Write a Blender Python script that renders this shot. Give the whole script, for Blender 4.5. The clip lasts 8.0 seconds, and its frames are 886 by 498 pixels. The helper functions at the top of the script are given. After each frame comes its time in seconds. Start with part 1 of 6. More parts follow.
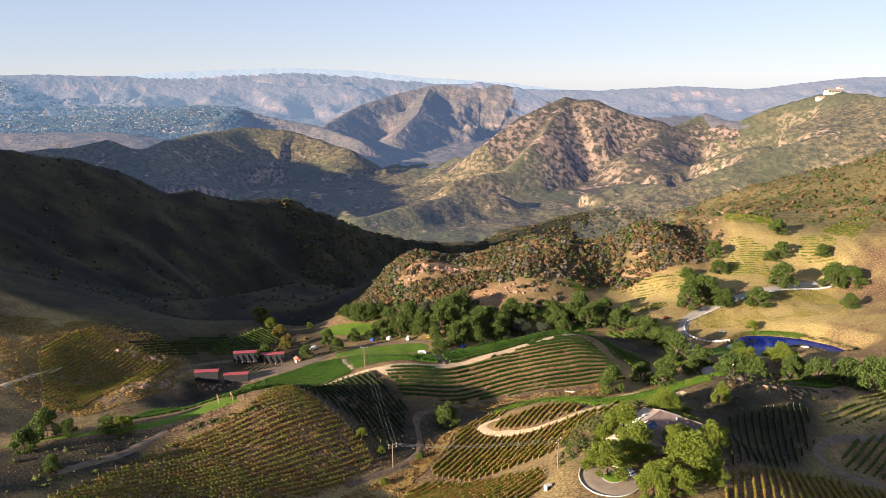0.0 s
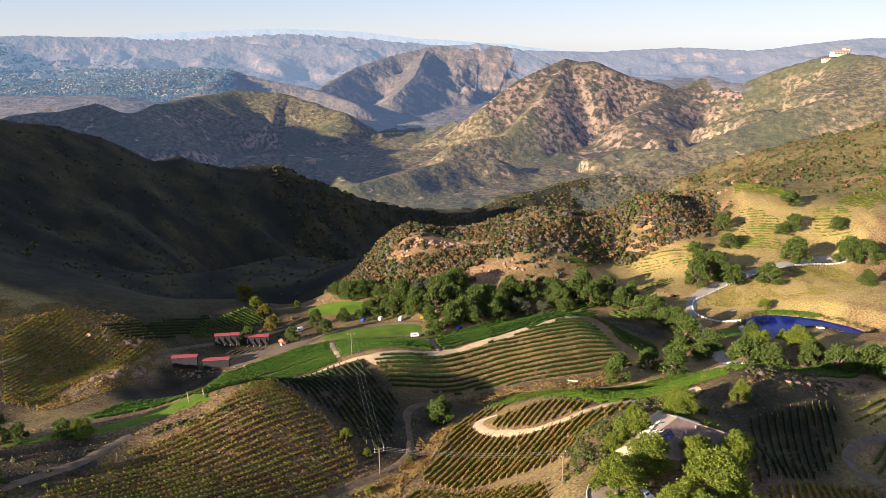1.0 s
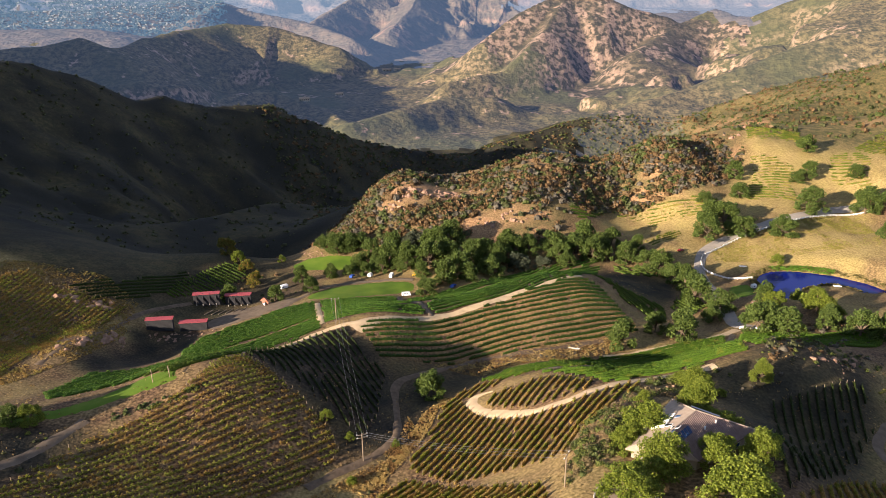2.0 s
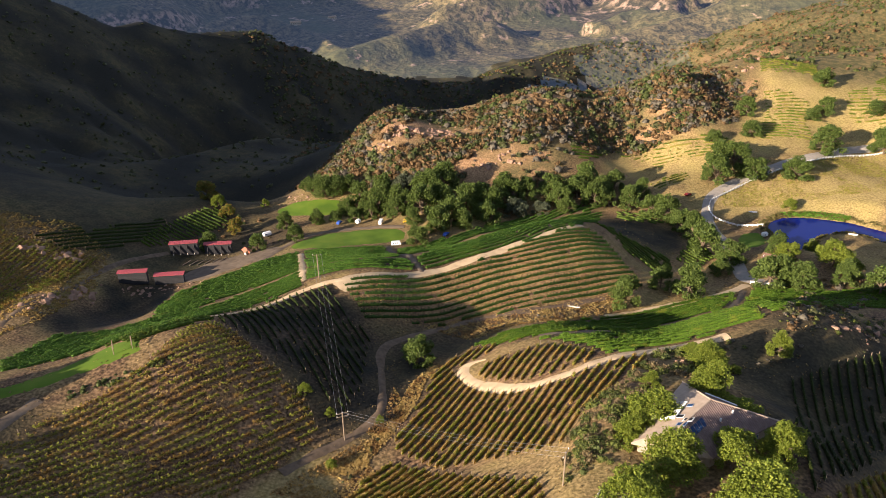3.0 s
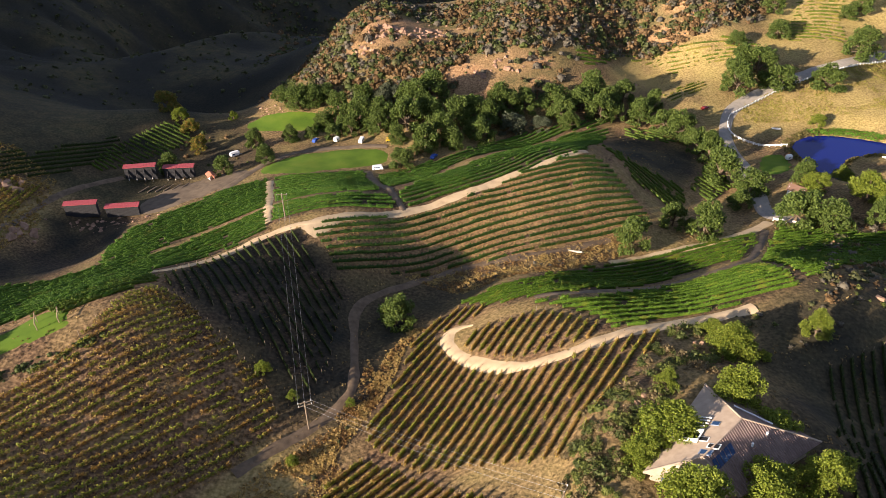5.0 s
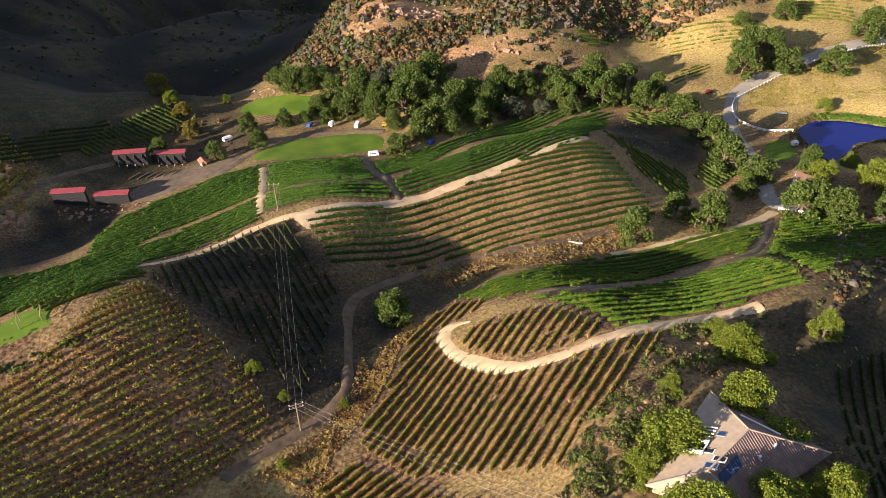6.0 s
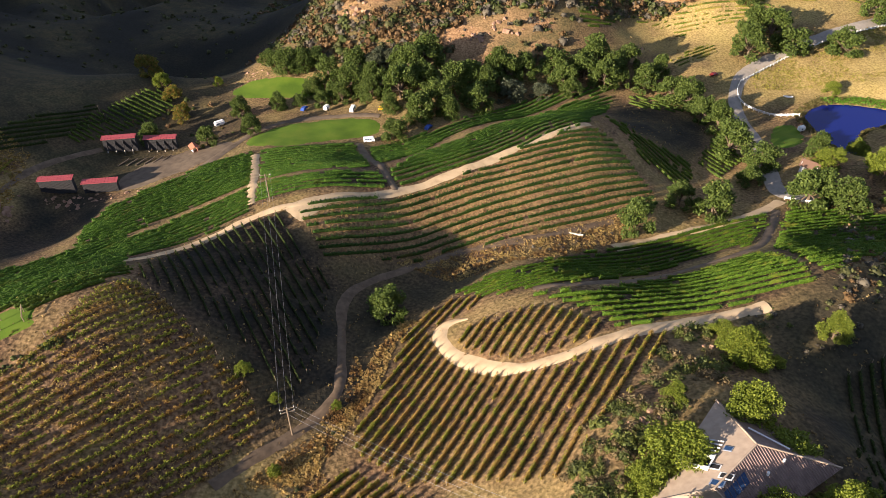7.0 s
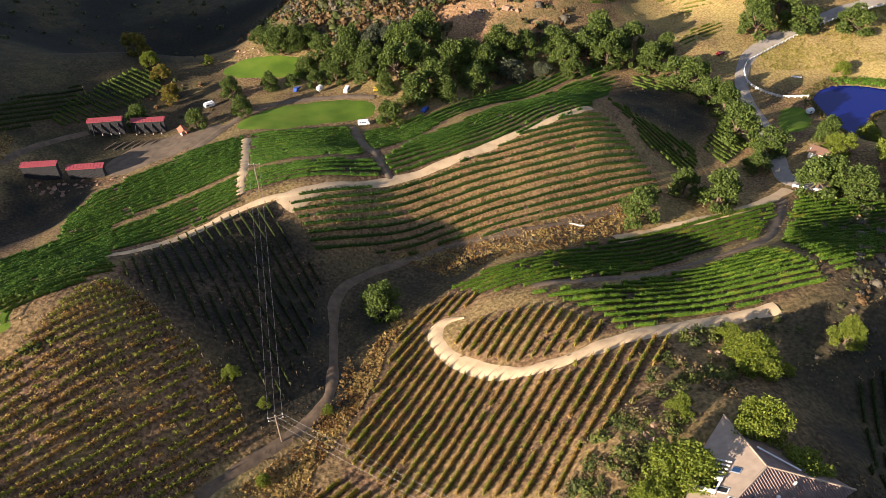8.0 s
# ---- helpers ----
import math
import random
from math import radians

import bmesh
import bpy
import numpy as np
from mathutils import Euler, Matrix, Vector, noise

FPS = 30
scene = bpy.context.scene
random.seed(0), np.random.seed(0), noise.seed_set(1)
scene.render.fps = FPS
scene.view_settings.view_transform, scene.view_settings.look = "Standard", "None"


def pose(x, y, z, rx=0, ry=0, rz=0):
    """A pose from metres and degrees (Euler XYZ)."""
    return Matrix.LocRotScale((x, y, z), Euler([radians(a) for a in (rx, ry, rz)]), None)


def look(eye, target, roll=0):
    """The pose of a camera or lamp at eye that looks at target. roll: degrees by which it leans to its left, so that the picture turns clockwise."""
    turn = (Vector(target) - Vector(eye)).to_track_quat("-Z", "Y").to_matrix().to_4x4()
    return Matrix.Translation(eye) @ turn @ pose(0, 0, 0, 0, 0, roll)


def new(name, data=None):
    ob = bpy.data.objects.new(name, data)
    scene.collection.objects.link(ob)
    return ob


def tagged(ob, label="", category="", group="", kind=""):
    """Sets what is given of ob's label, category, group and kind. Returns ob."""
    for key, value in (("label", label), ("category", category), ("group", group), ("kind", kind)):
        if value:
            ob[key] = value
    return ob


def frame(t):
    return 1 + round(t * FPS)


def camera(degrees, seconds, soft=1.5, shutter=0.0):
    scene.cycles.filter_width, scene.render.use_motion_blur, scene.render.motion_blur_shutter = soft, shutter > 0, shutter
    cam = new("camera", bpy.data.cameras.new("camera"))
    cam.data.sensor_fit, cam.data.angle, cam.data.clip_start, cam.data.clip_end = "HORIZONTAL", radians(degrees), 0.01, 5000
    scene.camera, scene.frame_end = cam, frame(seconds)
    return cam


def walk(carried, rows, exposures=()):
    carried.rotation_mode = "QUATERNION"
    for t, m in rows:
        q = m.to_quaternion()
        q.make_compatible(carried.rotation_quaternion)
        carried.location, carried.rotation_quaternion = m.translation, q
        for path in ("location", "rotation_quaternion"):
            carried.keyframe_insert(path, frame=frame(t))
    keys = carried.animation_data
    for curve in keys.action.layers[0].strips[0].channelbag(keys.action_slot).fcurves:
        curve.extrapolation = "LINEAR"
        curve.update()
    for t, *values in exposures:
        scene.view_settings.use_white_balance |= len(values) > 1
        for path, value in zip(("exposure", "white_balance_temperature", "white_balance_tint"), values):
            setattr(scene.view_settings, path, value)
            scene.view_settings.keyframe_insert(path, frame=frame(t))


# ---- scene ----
cam = camera(63.2, 8.0, soft=0.5)
METRES, EYE, TILT, LEAN, TURN = 150.0, 129.9, -4.8, -0.9, 0.0
ROWS = [
    (0.0, 0.0, 0.0, 0.0, -0.21, -8.54, 1.43),
    (0.5, 0.007, 0.0916, 0.0084, -0.29, -9.84, 1.47),
    (1.0, 0.0157, 0.1886, 0.017, -0.37, -11.44, 1.46),
    (1.5, 0.0248, 0.2873, 0.0251, -0.43, -13.67, 1.43),
    (3.0, 0.0559, 0.5486, 0.0489, -0.64, -22.21, 1.32),
    (3.5, 0.065, 0.6218, 0.055, -0.69, -24.75, 1.25),
    (4.0, 0.074, 0.6958, 0.0615, -0.75, -27.33, 1.19),
    (4.5, 0.0827, 0.7671, 0.0674, -0.78, -29.81, 1.14),
    (6.0, 0.0944, 0.8669, 0.0752, -0.81, -33.25, 1.02),
    (6.5, 0.0975, 0.895, 0.0779, -0.83, -34.22, 1.0),
    (7.0, 0.1006, 0.9229, 0.0803, -0.84, -35.18, 0.97),
    (7.5, 0.1041, 0.9566, 0.0831, -0.86, -36.34, 0.94),
    (8.0, 0.1078, 0.9903, 0.0862, -0.87, -37.52, 0.9),
]
walk(cam, [(t, pose(0, 0, EYE, TILT, LEAN, TURN) @ pose(METRES * x, METRES * y, METRES * z, 90 + pitch, roll, yaw)) for t, x, y, z, yaw, pitch, roll in ROWS])
# ---- world, sun, exposure ----
SUN_AZ, SUN_EL = math.atan2(-0.83, -0.56), radians(14.8)
world = bpy.data.worlds.new("sky")
scene.world = world
world.use_nodes = True
wn = world.node_tree.nodes
sky = wn.new("ShaderNodeTexSky")
sky.sky_type, sky.sun_disc, sky.sun_elevation, sky.sun_rotation = "NISHITA", False, SUN_EL, SUN_AZ % (2 * math.pi)
sky.altitude, sky.air_density, sky.dust_density, sky.ozone_density = 1200, 0.9, 0.0, 3.0
wn["Background"].inputs["Strength"].default_value = 0.44
soften = wn.new("ShaderNodeGamma")
soften.inputs["Gamma"].default_value = 0.50
haze = wn.new("ShaderNodeHueSaturation")
haze.inputs["Saturation"].default_value, haze.inputs["Value"].default_value = 0.85, 1.1
tint = wn.new("ShaderNodeMix")
tint.data_type, tint.blend_type = "RGBA", "MULTIPLY"
tint.inputs[0].default_value, tint.inputs[7].default_value = 1.0, (0.0605, 0.0590, 0.0775, 1)
world.node_tree.links.new(sky.outputs[0], haze.inputs["Color"])
world.node_tree.links.new(haze.outputs[0], tint.inputs[6])
world.node_tree.links.new(tint.outputs[2], soften.inputs["Color"])
world.node_tree.links.new(soften.outputs[0], wn["Background"].inputs["Color"])
sun = new("sun", bpy.data.lights.new("sun", "SUN"))
sun.data.energy, sun.data.angle, sun.data.color = 5.0, radians(0.53), (1.0, 0.83, 0.67)
sun.matrix_world = look((math.sin(SUN_AZ) * 300 * math.cos(SUN_EL), math.cos(SUN_AZ) * 300 * math.cos(SUN_EL), 300 * math.sin(SUN_EL)), (0, 0, 0))
scene.view_settings.exposure = 1.57


# ---- land ----
KNOLLS_A = [
    (-300, -200, 110, 12.7), (-620, -200, 110, 3.5), (-60, -200, 110, 11.9), (880, -200, 180, 7.6), (-1020, -200, 110, -15.9), (-440, -200, 180, 18.6),
    (180, -120, 110, 8.8), (-60, -40, 110, 32.8), (660, -40, 110, 7.1), (260, -40, 110, 12.2), (-540, 40, 110, -23.6), (500, 120, 110, 10.8), (1220, 120,
    110, -8.5), (-550, 130, 180, 66.2), (-42, 140, 24, 3.8), (-106, 140, 24, 8.3), (-202, 140, 24, 8.4), (118, 140, 24, 4.8), (54, 140, 24, 14.5), (294,
    140, 24, 2.1), (166, 156, 24, -1.3), (22, 172, 24, 6.6), (342, 172, 24, 2.3), (102, 172, 24, 4.8)]
KNOLLS_B = [
    (-150, 180, 36, 11.2), (-780, 200, 110, 9.3), (70, 204, 24, 17.6), (38, 204, 24, 3.4), (190, 220, 36, -7.9), (-26, 220, 24, -7.8), (-202, 220, 24,
    2.5), (6, 236, 24, -4.2), (-122, 236, 24, 7.3), (70, 236, 24, 7.0), (150, 236, 24, -1.9), (270, 260, 36, -1.4), (350, 260, 36, 2.9), (-74, 268, 24,
    15.1), (-42, 268, 24, 3.5), (70, 268, 24, 1.5), (118, 268, 24, 18.8), (-540, 280, 110, 12.3), (-940, 280, 110, 8.2), (6, 284, 24, -8.1), (-106, 284,
    24, -3.4), (166, 284, 24, 6.4), (38, 284, 24, 9.3), (-170, 284, 24, -7.2)]
KNOLLS_C = [
    (86, 316, 24, -8.8), (22, 316, 24, -10.6), (54, 316, 24, -4.6), (-138, 332, 24, -12.1), (-26, 332, 24, 12.2), (22, 348, 24, 9.2), (-170, 348, 24,
    -3.3), (770, 350, 180, 22.3), (-780, 360, 110, 18.6), (-460, 360, 110, 47.5), (198, 364, 24, 5.6), (246, 364, 24, 2.2), (118, 364, 24, -6.1), (-330,
    364, 60, 14.2), (342, 364, 60, -4.9), (-58, 380, 24, 3.7), (70, 380, 24, 9.2), (166, 380, 24, 6.4), (-122, 380, 24, -6.6), (182, 396, 60, -21.8),
    (-74, 396, 60, -17.2), (6, 396, 24, -7.5), (294, 412, 24, -2.5), (-202, 412, 24, 4.2)]
KNOLLS_D = [
    (-154, 412, 24, 1.8), (54, 428, 24, -12.7), (-10, 428, 24, 0.9), (-106, 428, 24, -5.9), (-540, 440, 110, 47.9), (500, 440, 110, 10.8), (166, 444, 24,
    -4.2), (326, 444, 24, -1.9), (118, 444, 24, -14.8), (-26, 460, 24, -10.3), (70, 460, 24, -5.8), (134, 460, 24, 12.7), (-122, 460, 24, 10.9), (278,
    476, 24, -5.4), (-90, 476, 24, -3.5), (-154, 492, 24, -5.7), (182, 492, 24, 4.4), (70, 492, 24, 11.0), (134, 492, 24, -15.6), (-250, 492, 24, -2.4),
    (-58, 492, 24, 9.0), (-10, 492, 24, 14.9), (278, 508, 24, -8.8), (102, 508, 24, 19.0)]
KNOLLS_E = [
    (-122, 508, 24, -12.4), (-202, 508, 24, -5.9), (-74, 524, 24, -9.2), (230, 524, 24, 4.7), (-26, 540, 24, 22.0), (70, 540, 36, 16.9), (370, 540, 36,
    15.1), (102, 540, 24, 11.5), (310, 540, 24, 4.9), (-250, 540, 24, -4.3), (166, 556, 24, 27.0), (198, 556, 24, -5.9), (-138, 556, 60, -36.2), (-90,
    556, 24, 6.1), (262, 556, 24, 6.5), (-1100, 570, 180, 24.3), (118, 572, 24, -4.2), (54, 572, 24, 4.3), (-138, 572, 24, 7.0), (6, 572, 24, 12.1), (-58,
    588, 24, 5.9), (230, 588, 24, 9.3), (182, 588, 24, 3.4), (580, 600, 110, 23.1)]
KNOLLS_F = [
    (-620, 600, 110, 66.5), (-298, 620, 60, -18.1), (54, 620, 24, 10.1), (214, 620, 24, 4.5), (390, 620, 36, 17.0), (278, 620, 60, 27.4), (102, 636, 24,
    5.5), (-58, 636, 24, -15.5), (170, 640, 36, 9.3), (-150, 640, 36, -2.9)]
CANYON_HILLS_A = [
    (250, -900, 700, 98.3), (-1850, -900, 700, 53.0), (3400, -900, 700, -35.7), (-3250, -550, 700, -40.2), (2350, -200, 700, 25.8), (-1100, -200, 320,
    51.6), (3400, 150, 700, -16.7), (1240, 160, 320, 35.8), (-2200, 500, 700, 17.6), (-202, 652, 24, -5.8), (-10, 652, 24, -11.8), (-106, 652, 24, -8.5),
    (820, 680, 110, 11.6), (-770, 680, 180, 64.7), (-620, 760, 110, 56.9), (420, 760, 110, 17.8), (-780, 760, 110, 29.6), (20, 840, 110, -80.6), (-300,
    840, 110, 24.9), (-140, 840, 110, -53.9), (660, 840, 110, 17.4), (2350, 850, 700, 13.9), (-1100, 880, 320, 69.3), (1060, 880, 320, 65.3)]
CANYON_HILLS_B = [
    (-780, 920, 110, 17.1), (-1020, 920, 110, -1.3), (420, 920, 110, 14.0), (-460, 920, 110, 36.5), (180, 920, 110, -17.7), (-220, 1000, 110, 37.1), (20,
    1080, 110, -10.4), (260, 1080, 110, 17.9), (-620, 1080, 110, 20.2), (-460, 1160, 110, 9.6), (740, 1160, 110, 23.4), (-300, 1160, 110, -34.0), (-3250,
    1200, 700, -81.2), (-880, 1230, 180, 66.7), (340, 1240, 110, -13.1), (100, 1240, 110, -33.8), (-220, 1240, 110, -45.5), (1680, 1300, 350, 20.5), (580,
    1320, 110, -23.1), (-860, 1320, 110, 15.6), (820, 1320, 110, 11.6), (1100, 1340, 180, 25.4), (-140, 1400, 110, 9.6), (180, 1400, 110, -17.3)]
CANYON_HILLS_C = [
    (-700, 1400, 110, 23.7), (-20, 1420, 320, -121.3), (-540, 1480, 110, -16.2)]
# far ridges: how steeply their flanks fall, how far their gullies wander, and the crest line
RIDGES = [
    # unseen ridge left of view, added to cast shade on the middle hills
    (0.90, 0.3, [(-1520, 850, 270), (-1470, 1280, 245), (-1520, 1700, 200), (-1600, 2100, 120)]),
    (0.50, 0.35, [(-475, 592, 91), (-456, 655, 78), (-433, 717, 67), (-406, 777, 52), (-373, 835, 28), (-339, 888, -7), (-322, 937, -9), (-290, 986, -29),
                  (-225, 1063, -44), (-153, 1109, -85), (-98, 1150, -115), (-38, 1190, -135), (50, 1215, -158)]),
    (0.36, 0.5, [(1177, 1491, 85), (965, 1576, 49), (741, 1523, -11), (476, 1427, -84), (227, 1287, -118), (116, 1197, -126)]),
    (0.34, 0.5, [(850, 984, 114), (603, 974, 29), (483, 921, -14), (377, 857, -29)]),
    (0.40, 0.5, [(1564, 1820, 142), (1301, 2134, 69), (1253, 2335, 82), (1118, 2401, 35), (976, 2405, -19), (926, 2533, 5), (768, 2426, -40), (579, 2163, -91)]),
    (0.62, 0.4, [(152, 2237, -60), (258, 2333, 10), (423, 2463, 67), (532, 2442, 54), (627, 2438, 16), (741, 2436, -15)]),
    (0.62, 0.4, [(419, 2443, 58), (315, 2221, -43), (197, 2055, -125), (33, 1931, -139)]),
    (0.42, 0.55, [(-547, 3247, -88), (-398, 3777, 3), (-235, 3992, 51), (-52, 4099, 91), (233, 4143, 106), (448, 4075, 80), (595, 4004, 2), (728, 3877, -69)]),
    (0.40, 0.5, [(-52, 4079, 82), (-103, 3595, -34), (-192, 3185, -112)]),
    (0.40, 0.5, [(-879, 2864, -26), (-900, 3277, 13), (-760, 3208, -25), (-530, 3150, -62), (-308, 2874, -109)]),
    (0.42, 0.55, [(-1043, 1815, -38), (-954, 1864, -35), (-890, 1951, -21), (-789, 1884, -47), (-813, 2145, -43), (-769, 2320, -33), (-674, 2506, -25), (-508, 2544, -44), (-323, 2469, -98)]),
    (0.34, 0.5, [(-521, 1647, -153), (-473, 1769, -137), (-404, 1837, -139), (-312, 1800, -163), (-179, 1611, -176)]),
    (0.28, 0.5, [(-162, 1465, -148), (-74, 1575, -145), (29, 1728, -145), (143, 1772, -153)]),
    (0.40, 0.55, [(-3040, 3715, 154), (-2296, 4215, 172), (-1814, 4444, 159), (-1471, 4464, 106), (-1201, 4544, 130), (-886, 4514, 84), (-547, 4567, 97)]),
    (0.34, 0.55, [(-1218, 4591, 69), (-784, 4735, 98), (-209, 4845, 106), (309, 4840, 80)]),
    (0.34, 0.55, [(549, 4667, 59), (1009, 4641, 48), (1466, 4518, 73), (1838, 4325, 52), (2204, 4208, 101), (2374, 4114, 118), (3102, 3597, 100)]),
    (0.50, 0.5, [(-2600, 4230, 60), (-2270, 4410, 150), (-1529, 4718, 192), (-1019, 4853, 208), (-512, 4933, 186), (-138, 4958, 140), (465, 4938, 96), (900, 4900, 40)]),
]
HILL_SADDLE = [(-30, 530, 28, 1.4), (49, 493, 28, 4.2), (91, 507, 28, -9.8), (118, 514, 28, -5.9), (178, 510, 28, -1.7), (226, 568, 28, 3.7), (156, 524, 28, 2.2), (111, 543, 28, 2.7), (82, 571, 28, 3.0), (170, 536, 28, 3.1), (100, 460, 28, 5.1), (20, 470, 28, -1.3), (150, 480, 28, 2.0), (200, 490, 28, -1.0), (30, 540, 28, -2.2), (130, 490, 28, 4.7), (250, 540, 28, -1.5), (20, 510, 28, -0.6), (60, 520, 28, 5.5), (100, 520, 28, -8.9), (85, 490, 28, -5.2), (110, 495, 28, -3.8), (190, 560, 28, 3.8), (200, 600, 28, 1.8), (130, 570, 28, 6.1), (60, 560, 28, 1.9), (160, 600, 28, 0.9), (240, 600, 28, 1.9)]
HILL_CREST = [(100, 597, 26, 11.0), (62, 592, 26, 4.0), (133, 600, 24, 5.0)]
# mostly unseen mounds, added and sized for where their shadows fall
WEST_SPUR = [(-377, 339, 51, 33), (-380, 341, 95, 25), (-541, 421, 51, -19), (-441, 217, 59, -43), (-324, 298, 65, -40), (-347, 285, 75, 0), (-147, 336, 18, 3.2), (-183, 342, 24, -3.5), (-148, 322, 11, 5.0), (-146, 342, 10, 5.0), (-125, 343, 12, -5.0)]
LANDFORMS = np.array(KNOLLS_A + KNOLLS_B + KNOLLS_C + KNOLLS_D + KNOLLS_E + KNOLLS_F + CANYON_HILLS_A + CANYON_HILLS_B + CANYON_HILLS_C + HILL_SADDLE + HILL_CREST + WEST_SPUR)


def lattice(x, y, seed):
    """Smooth value noise in -1..1 for arrays of places."""
    x, y = np.asarray(x, float), np.asarray(y, float)
    i, j = np.floor(x), np.floor(y)
    fx, fy = x - i, y - j
    fx, fy = fx * fx * (3 - 2 * fx), fy * fy * (3 - 2 * fy)

    def corner(a, b):
        v = np.sin(a * 127.1 + b * 311.7 + seed * 74.7) * 43758.5453
        return (v - np.floor(v)) * 2 - 1

    return ((corner(i, j) * (1 - fx) + corner(i + 1, j) * fx) * (1 - fy)
            + (corner(i, j + 1) * (1 - fx) + corner(i + 1, j + 1) * fx) * fy)


def rough(x, y, size, octaves, seed):
    total, gain = 0.0, 1.0
    for k in range(octaves):
        total = total + gain * lattice(x / size + 13.7 * k, y / size - 7.3 * k, seed + k)
        size, gain = size * 0.5, gain * 0.5
    return total


def smooth(a, b, v):
    v = np.clip((np.asarray(v, float) - a) / (b - a), 0, 1)
    return v * v * (3 - 2 * v)


def far_land(x, y):
    """Valley floors and the eroded ridges that stand in them, beyond the near canyon."""
    z = -188 + 130 * smooth(350, 1350, -x) * smooth(2000, 2800, y) + 0.045 * np.maximum(y - 3000, 0) + 60 * smooth(300, 1200, x)
    z = z + 10 * rough(x, y, 240, 3, 27)
    wander = np.clip(rough(x, y, 230, 5, 21), -0.75, 1.0)
    gully = np.abs(rough(x + 0.4 * y, y - 0.4 * x, 190, 5, 23))
    for fall, erode, line in RIDGES:
        best, crest = np.full(x.shape, 1e9), np.zeros(x.shape)
        for (ax, ay, az), (bx, by, bz) in zip(line, line[1:]):
            ex, ey = bx - ax, by - ay
            k = np.clip(((x - ax) * ex + (y - ay) * ey) / (ex * ex + ey * ey), 0, 1)
            d = np.hypot(x - ax - k * ex, y - ay - k * ey)
            nearer = d < best
            best, crest = np.where(nearer, d, best), np.where(nearer, az + k * (bz - az), crest)
        off = smooth(10, 160, best)
        h = crest - fall * best * (1 + erode * wander * off) - 45 * erode * off * (0.75 - gully) - 10 * off
        gap = np.clip(0.5 + (h - z) / 44, 0, 1)
        z = z * (1 - gap) + h * gap + 11 * gap * (1 - gap)
    return z + 2.5 * rough(x, y, 45, 3, 29)


def open_land(x, y):
    """The land's height at a place, or at arrays of places."""
    x, y = np.asarray(x, float), np.asarray(y, float)
    shape = np.broadcast(x, y).shape
    z = np.full(shape, -30.0)
    for cx, cy, r, h in LANDFORMS:
        z = z + h * np.exp(-((x - cx) ** 2 + (y - cy) ** 2) / (2 * r * r))
    far = np.hypot(x, y)
    z = z + 0.25 * rough(x, y, 9.0, 2, 3)
    z = z + smooth(600, 760, far) * 5 * rough(x, y, 90, 4, 11)
    west = smooth(40, 260, -x)
    k = smooth(760 - 200 * west, 980 - 300 * west, far) * smooth(300, 480, y)
    if np.any(k > 0):
        x, y = np.broadcast_arrays(x, y)
        z = np.atleast_1d(z)
        part_k, on = np.atleast_1d(k), np.atleast_1d(k) > 0
        z[on] = z[on] * (1 - part_k[on]) + far_land(np.atleast_1d(x)[on], np.atleast_1d(y)[on]) * part_k[on]
        z = z.reshape(shape)
    return z


def axis(lo, hi, near_lo, near_hi, step, grow, most):
    mid = list(np.arange(near_lo, near_hi + step / 2, step))
    a, s = mid[0], step
    left = []
    while a > lo:
        s = min(s * grow, most)
        a -= s
        left.append(a)
    b, s = mid[-1], step
    right = []
    while b < hi:
        s = min(s * grow, most)
        b += s
        right.append(b)
    return np.array(left[::-1] + mid + right)


def away(x, y, ring):
    """Metres outside (+) or inside (-) a closed ring, for arrays of places."""
    x, y = np.asarray(x, float), np.asarray(y, float)
    best, inside = np.full(x.shape, 1e9), np.zeros(x.shape, bool)
    for (ax, ay), (bx, by) in zip(ring, ring[1:] + ring[:1]):
        ex, ey = bx - ax, by - ay
        k = np.clip(((x - ax) * ex + (y - ay) * ey) / (ex * ex + ey * ey + 1e-9), 0, 1)
        best = np.minimum(best, np.hypot(x - ax - k * ex, y - ay - k * ey))
        inside ^= ((ay > y) != (by > y)) & (x < ex * (y - ay) / (ey if abs(ey) > 1e-9 else 1e-9) + ax)
    return np.where(inside, -best, best)


def near_ring(x, y, ring, reach):
    """away() where the ring is within reach, else far outside."""
    px, py = [p[0] for p in ring], [p[1] for p in ring]
    box = (x > min(px) - reach) & (x < max(px) + reach) & (y > min(py) - reach) & (y < max(py) + reach)
    d = np.full(x.shape, 1e3)
    if box.any():
        d[box] = away(x[box], y[box], ring)
    return d


WATER_Z = -31.6
POND = [(180, 421), (186, 429), (195, 434), (205, 434), (216, 431), (228, 426), (240, 415), (247, 402), (240, 396), (232, 398), (226, 408),
        (219, 413), (207, 410.5), (200.5, 406), (197.5, 397), (195.5, 386), (189, 386), (182, 399), (181, 412)]
HOUSE_AT, HOUSE_Z = (68.0, 209.5), 17.4


def height(x, y):
    """The land's height with the pond's basin and the house's level pad."""
    x, y = np.asarray(x, float), np.asarray(y, float)
    flat = x.ndim == 0
    x, y = np.broadcast_arrays(np.atleast_1d(x), np.atleast_1d(y))
    z = open_land(x, y)
    d = near_ring(x, y, POND, 40)
    k = 1 - smooth(-2, 14, d)
    z = z * (1 - k) + (WATER_Z + 0.9 - 2.6 * (1 - smooth(-4, 1, d))) * k
    r = np.hypot((x - HOUSE_AT[0]) / 1.1, y - HOUSE_AT[1])
    k = 1 - smooth(15, 30, r)
    z = z * (1 - k) + HOUSE_Z * k
    r = np.hypot(x - 47.5, y - 185)
    k = 1 - smooth(8, 20, r)
    z = z * (1 - k) + 18.6 * k
    return float(z[0]) if flat else z

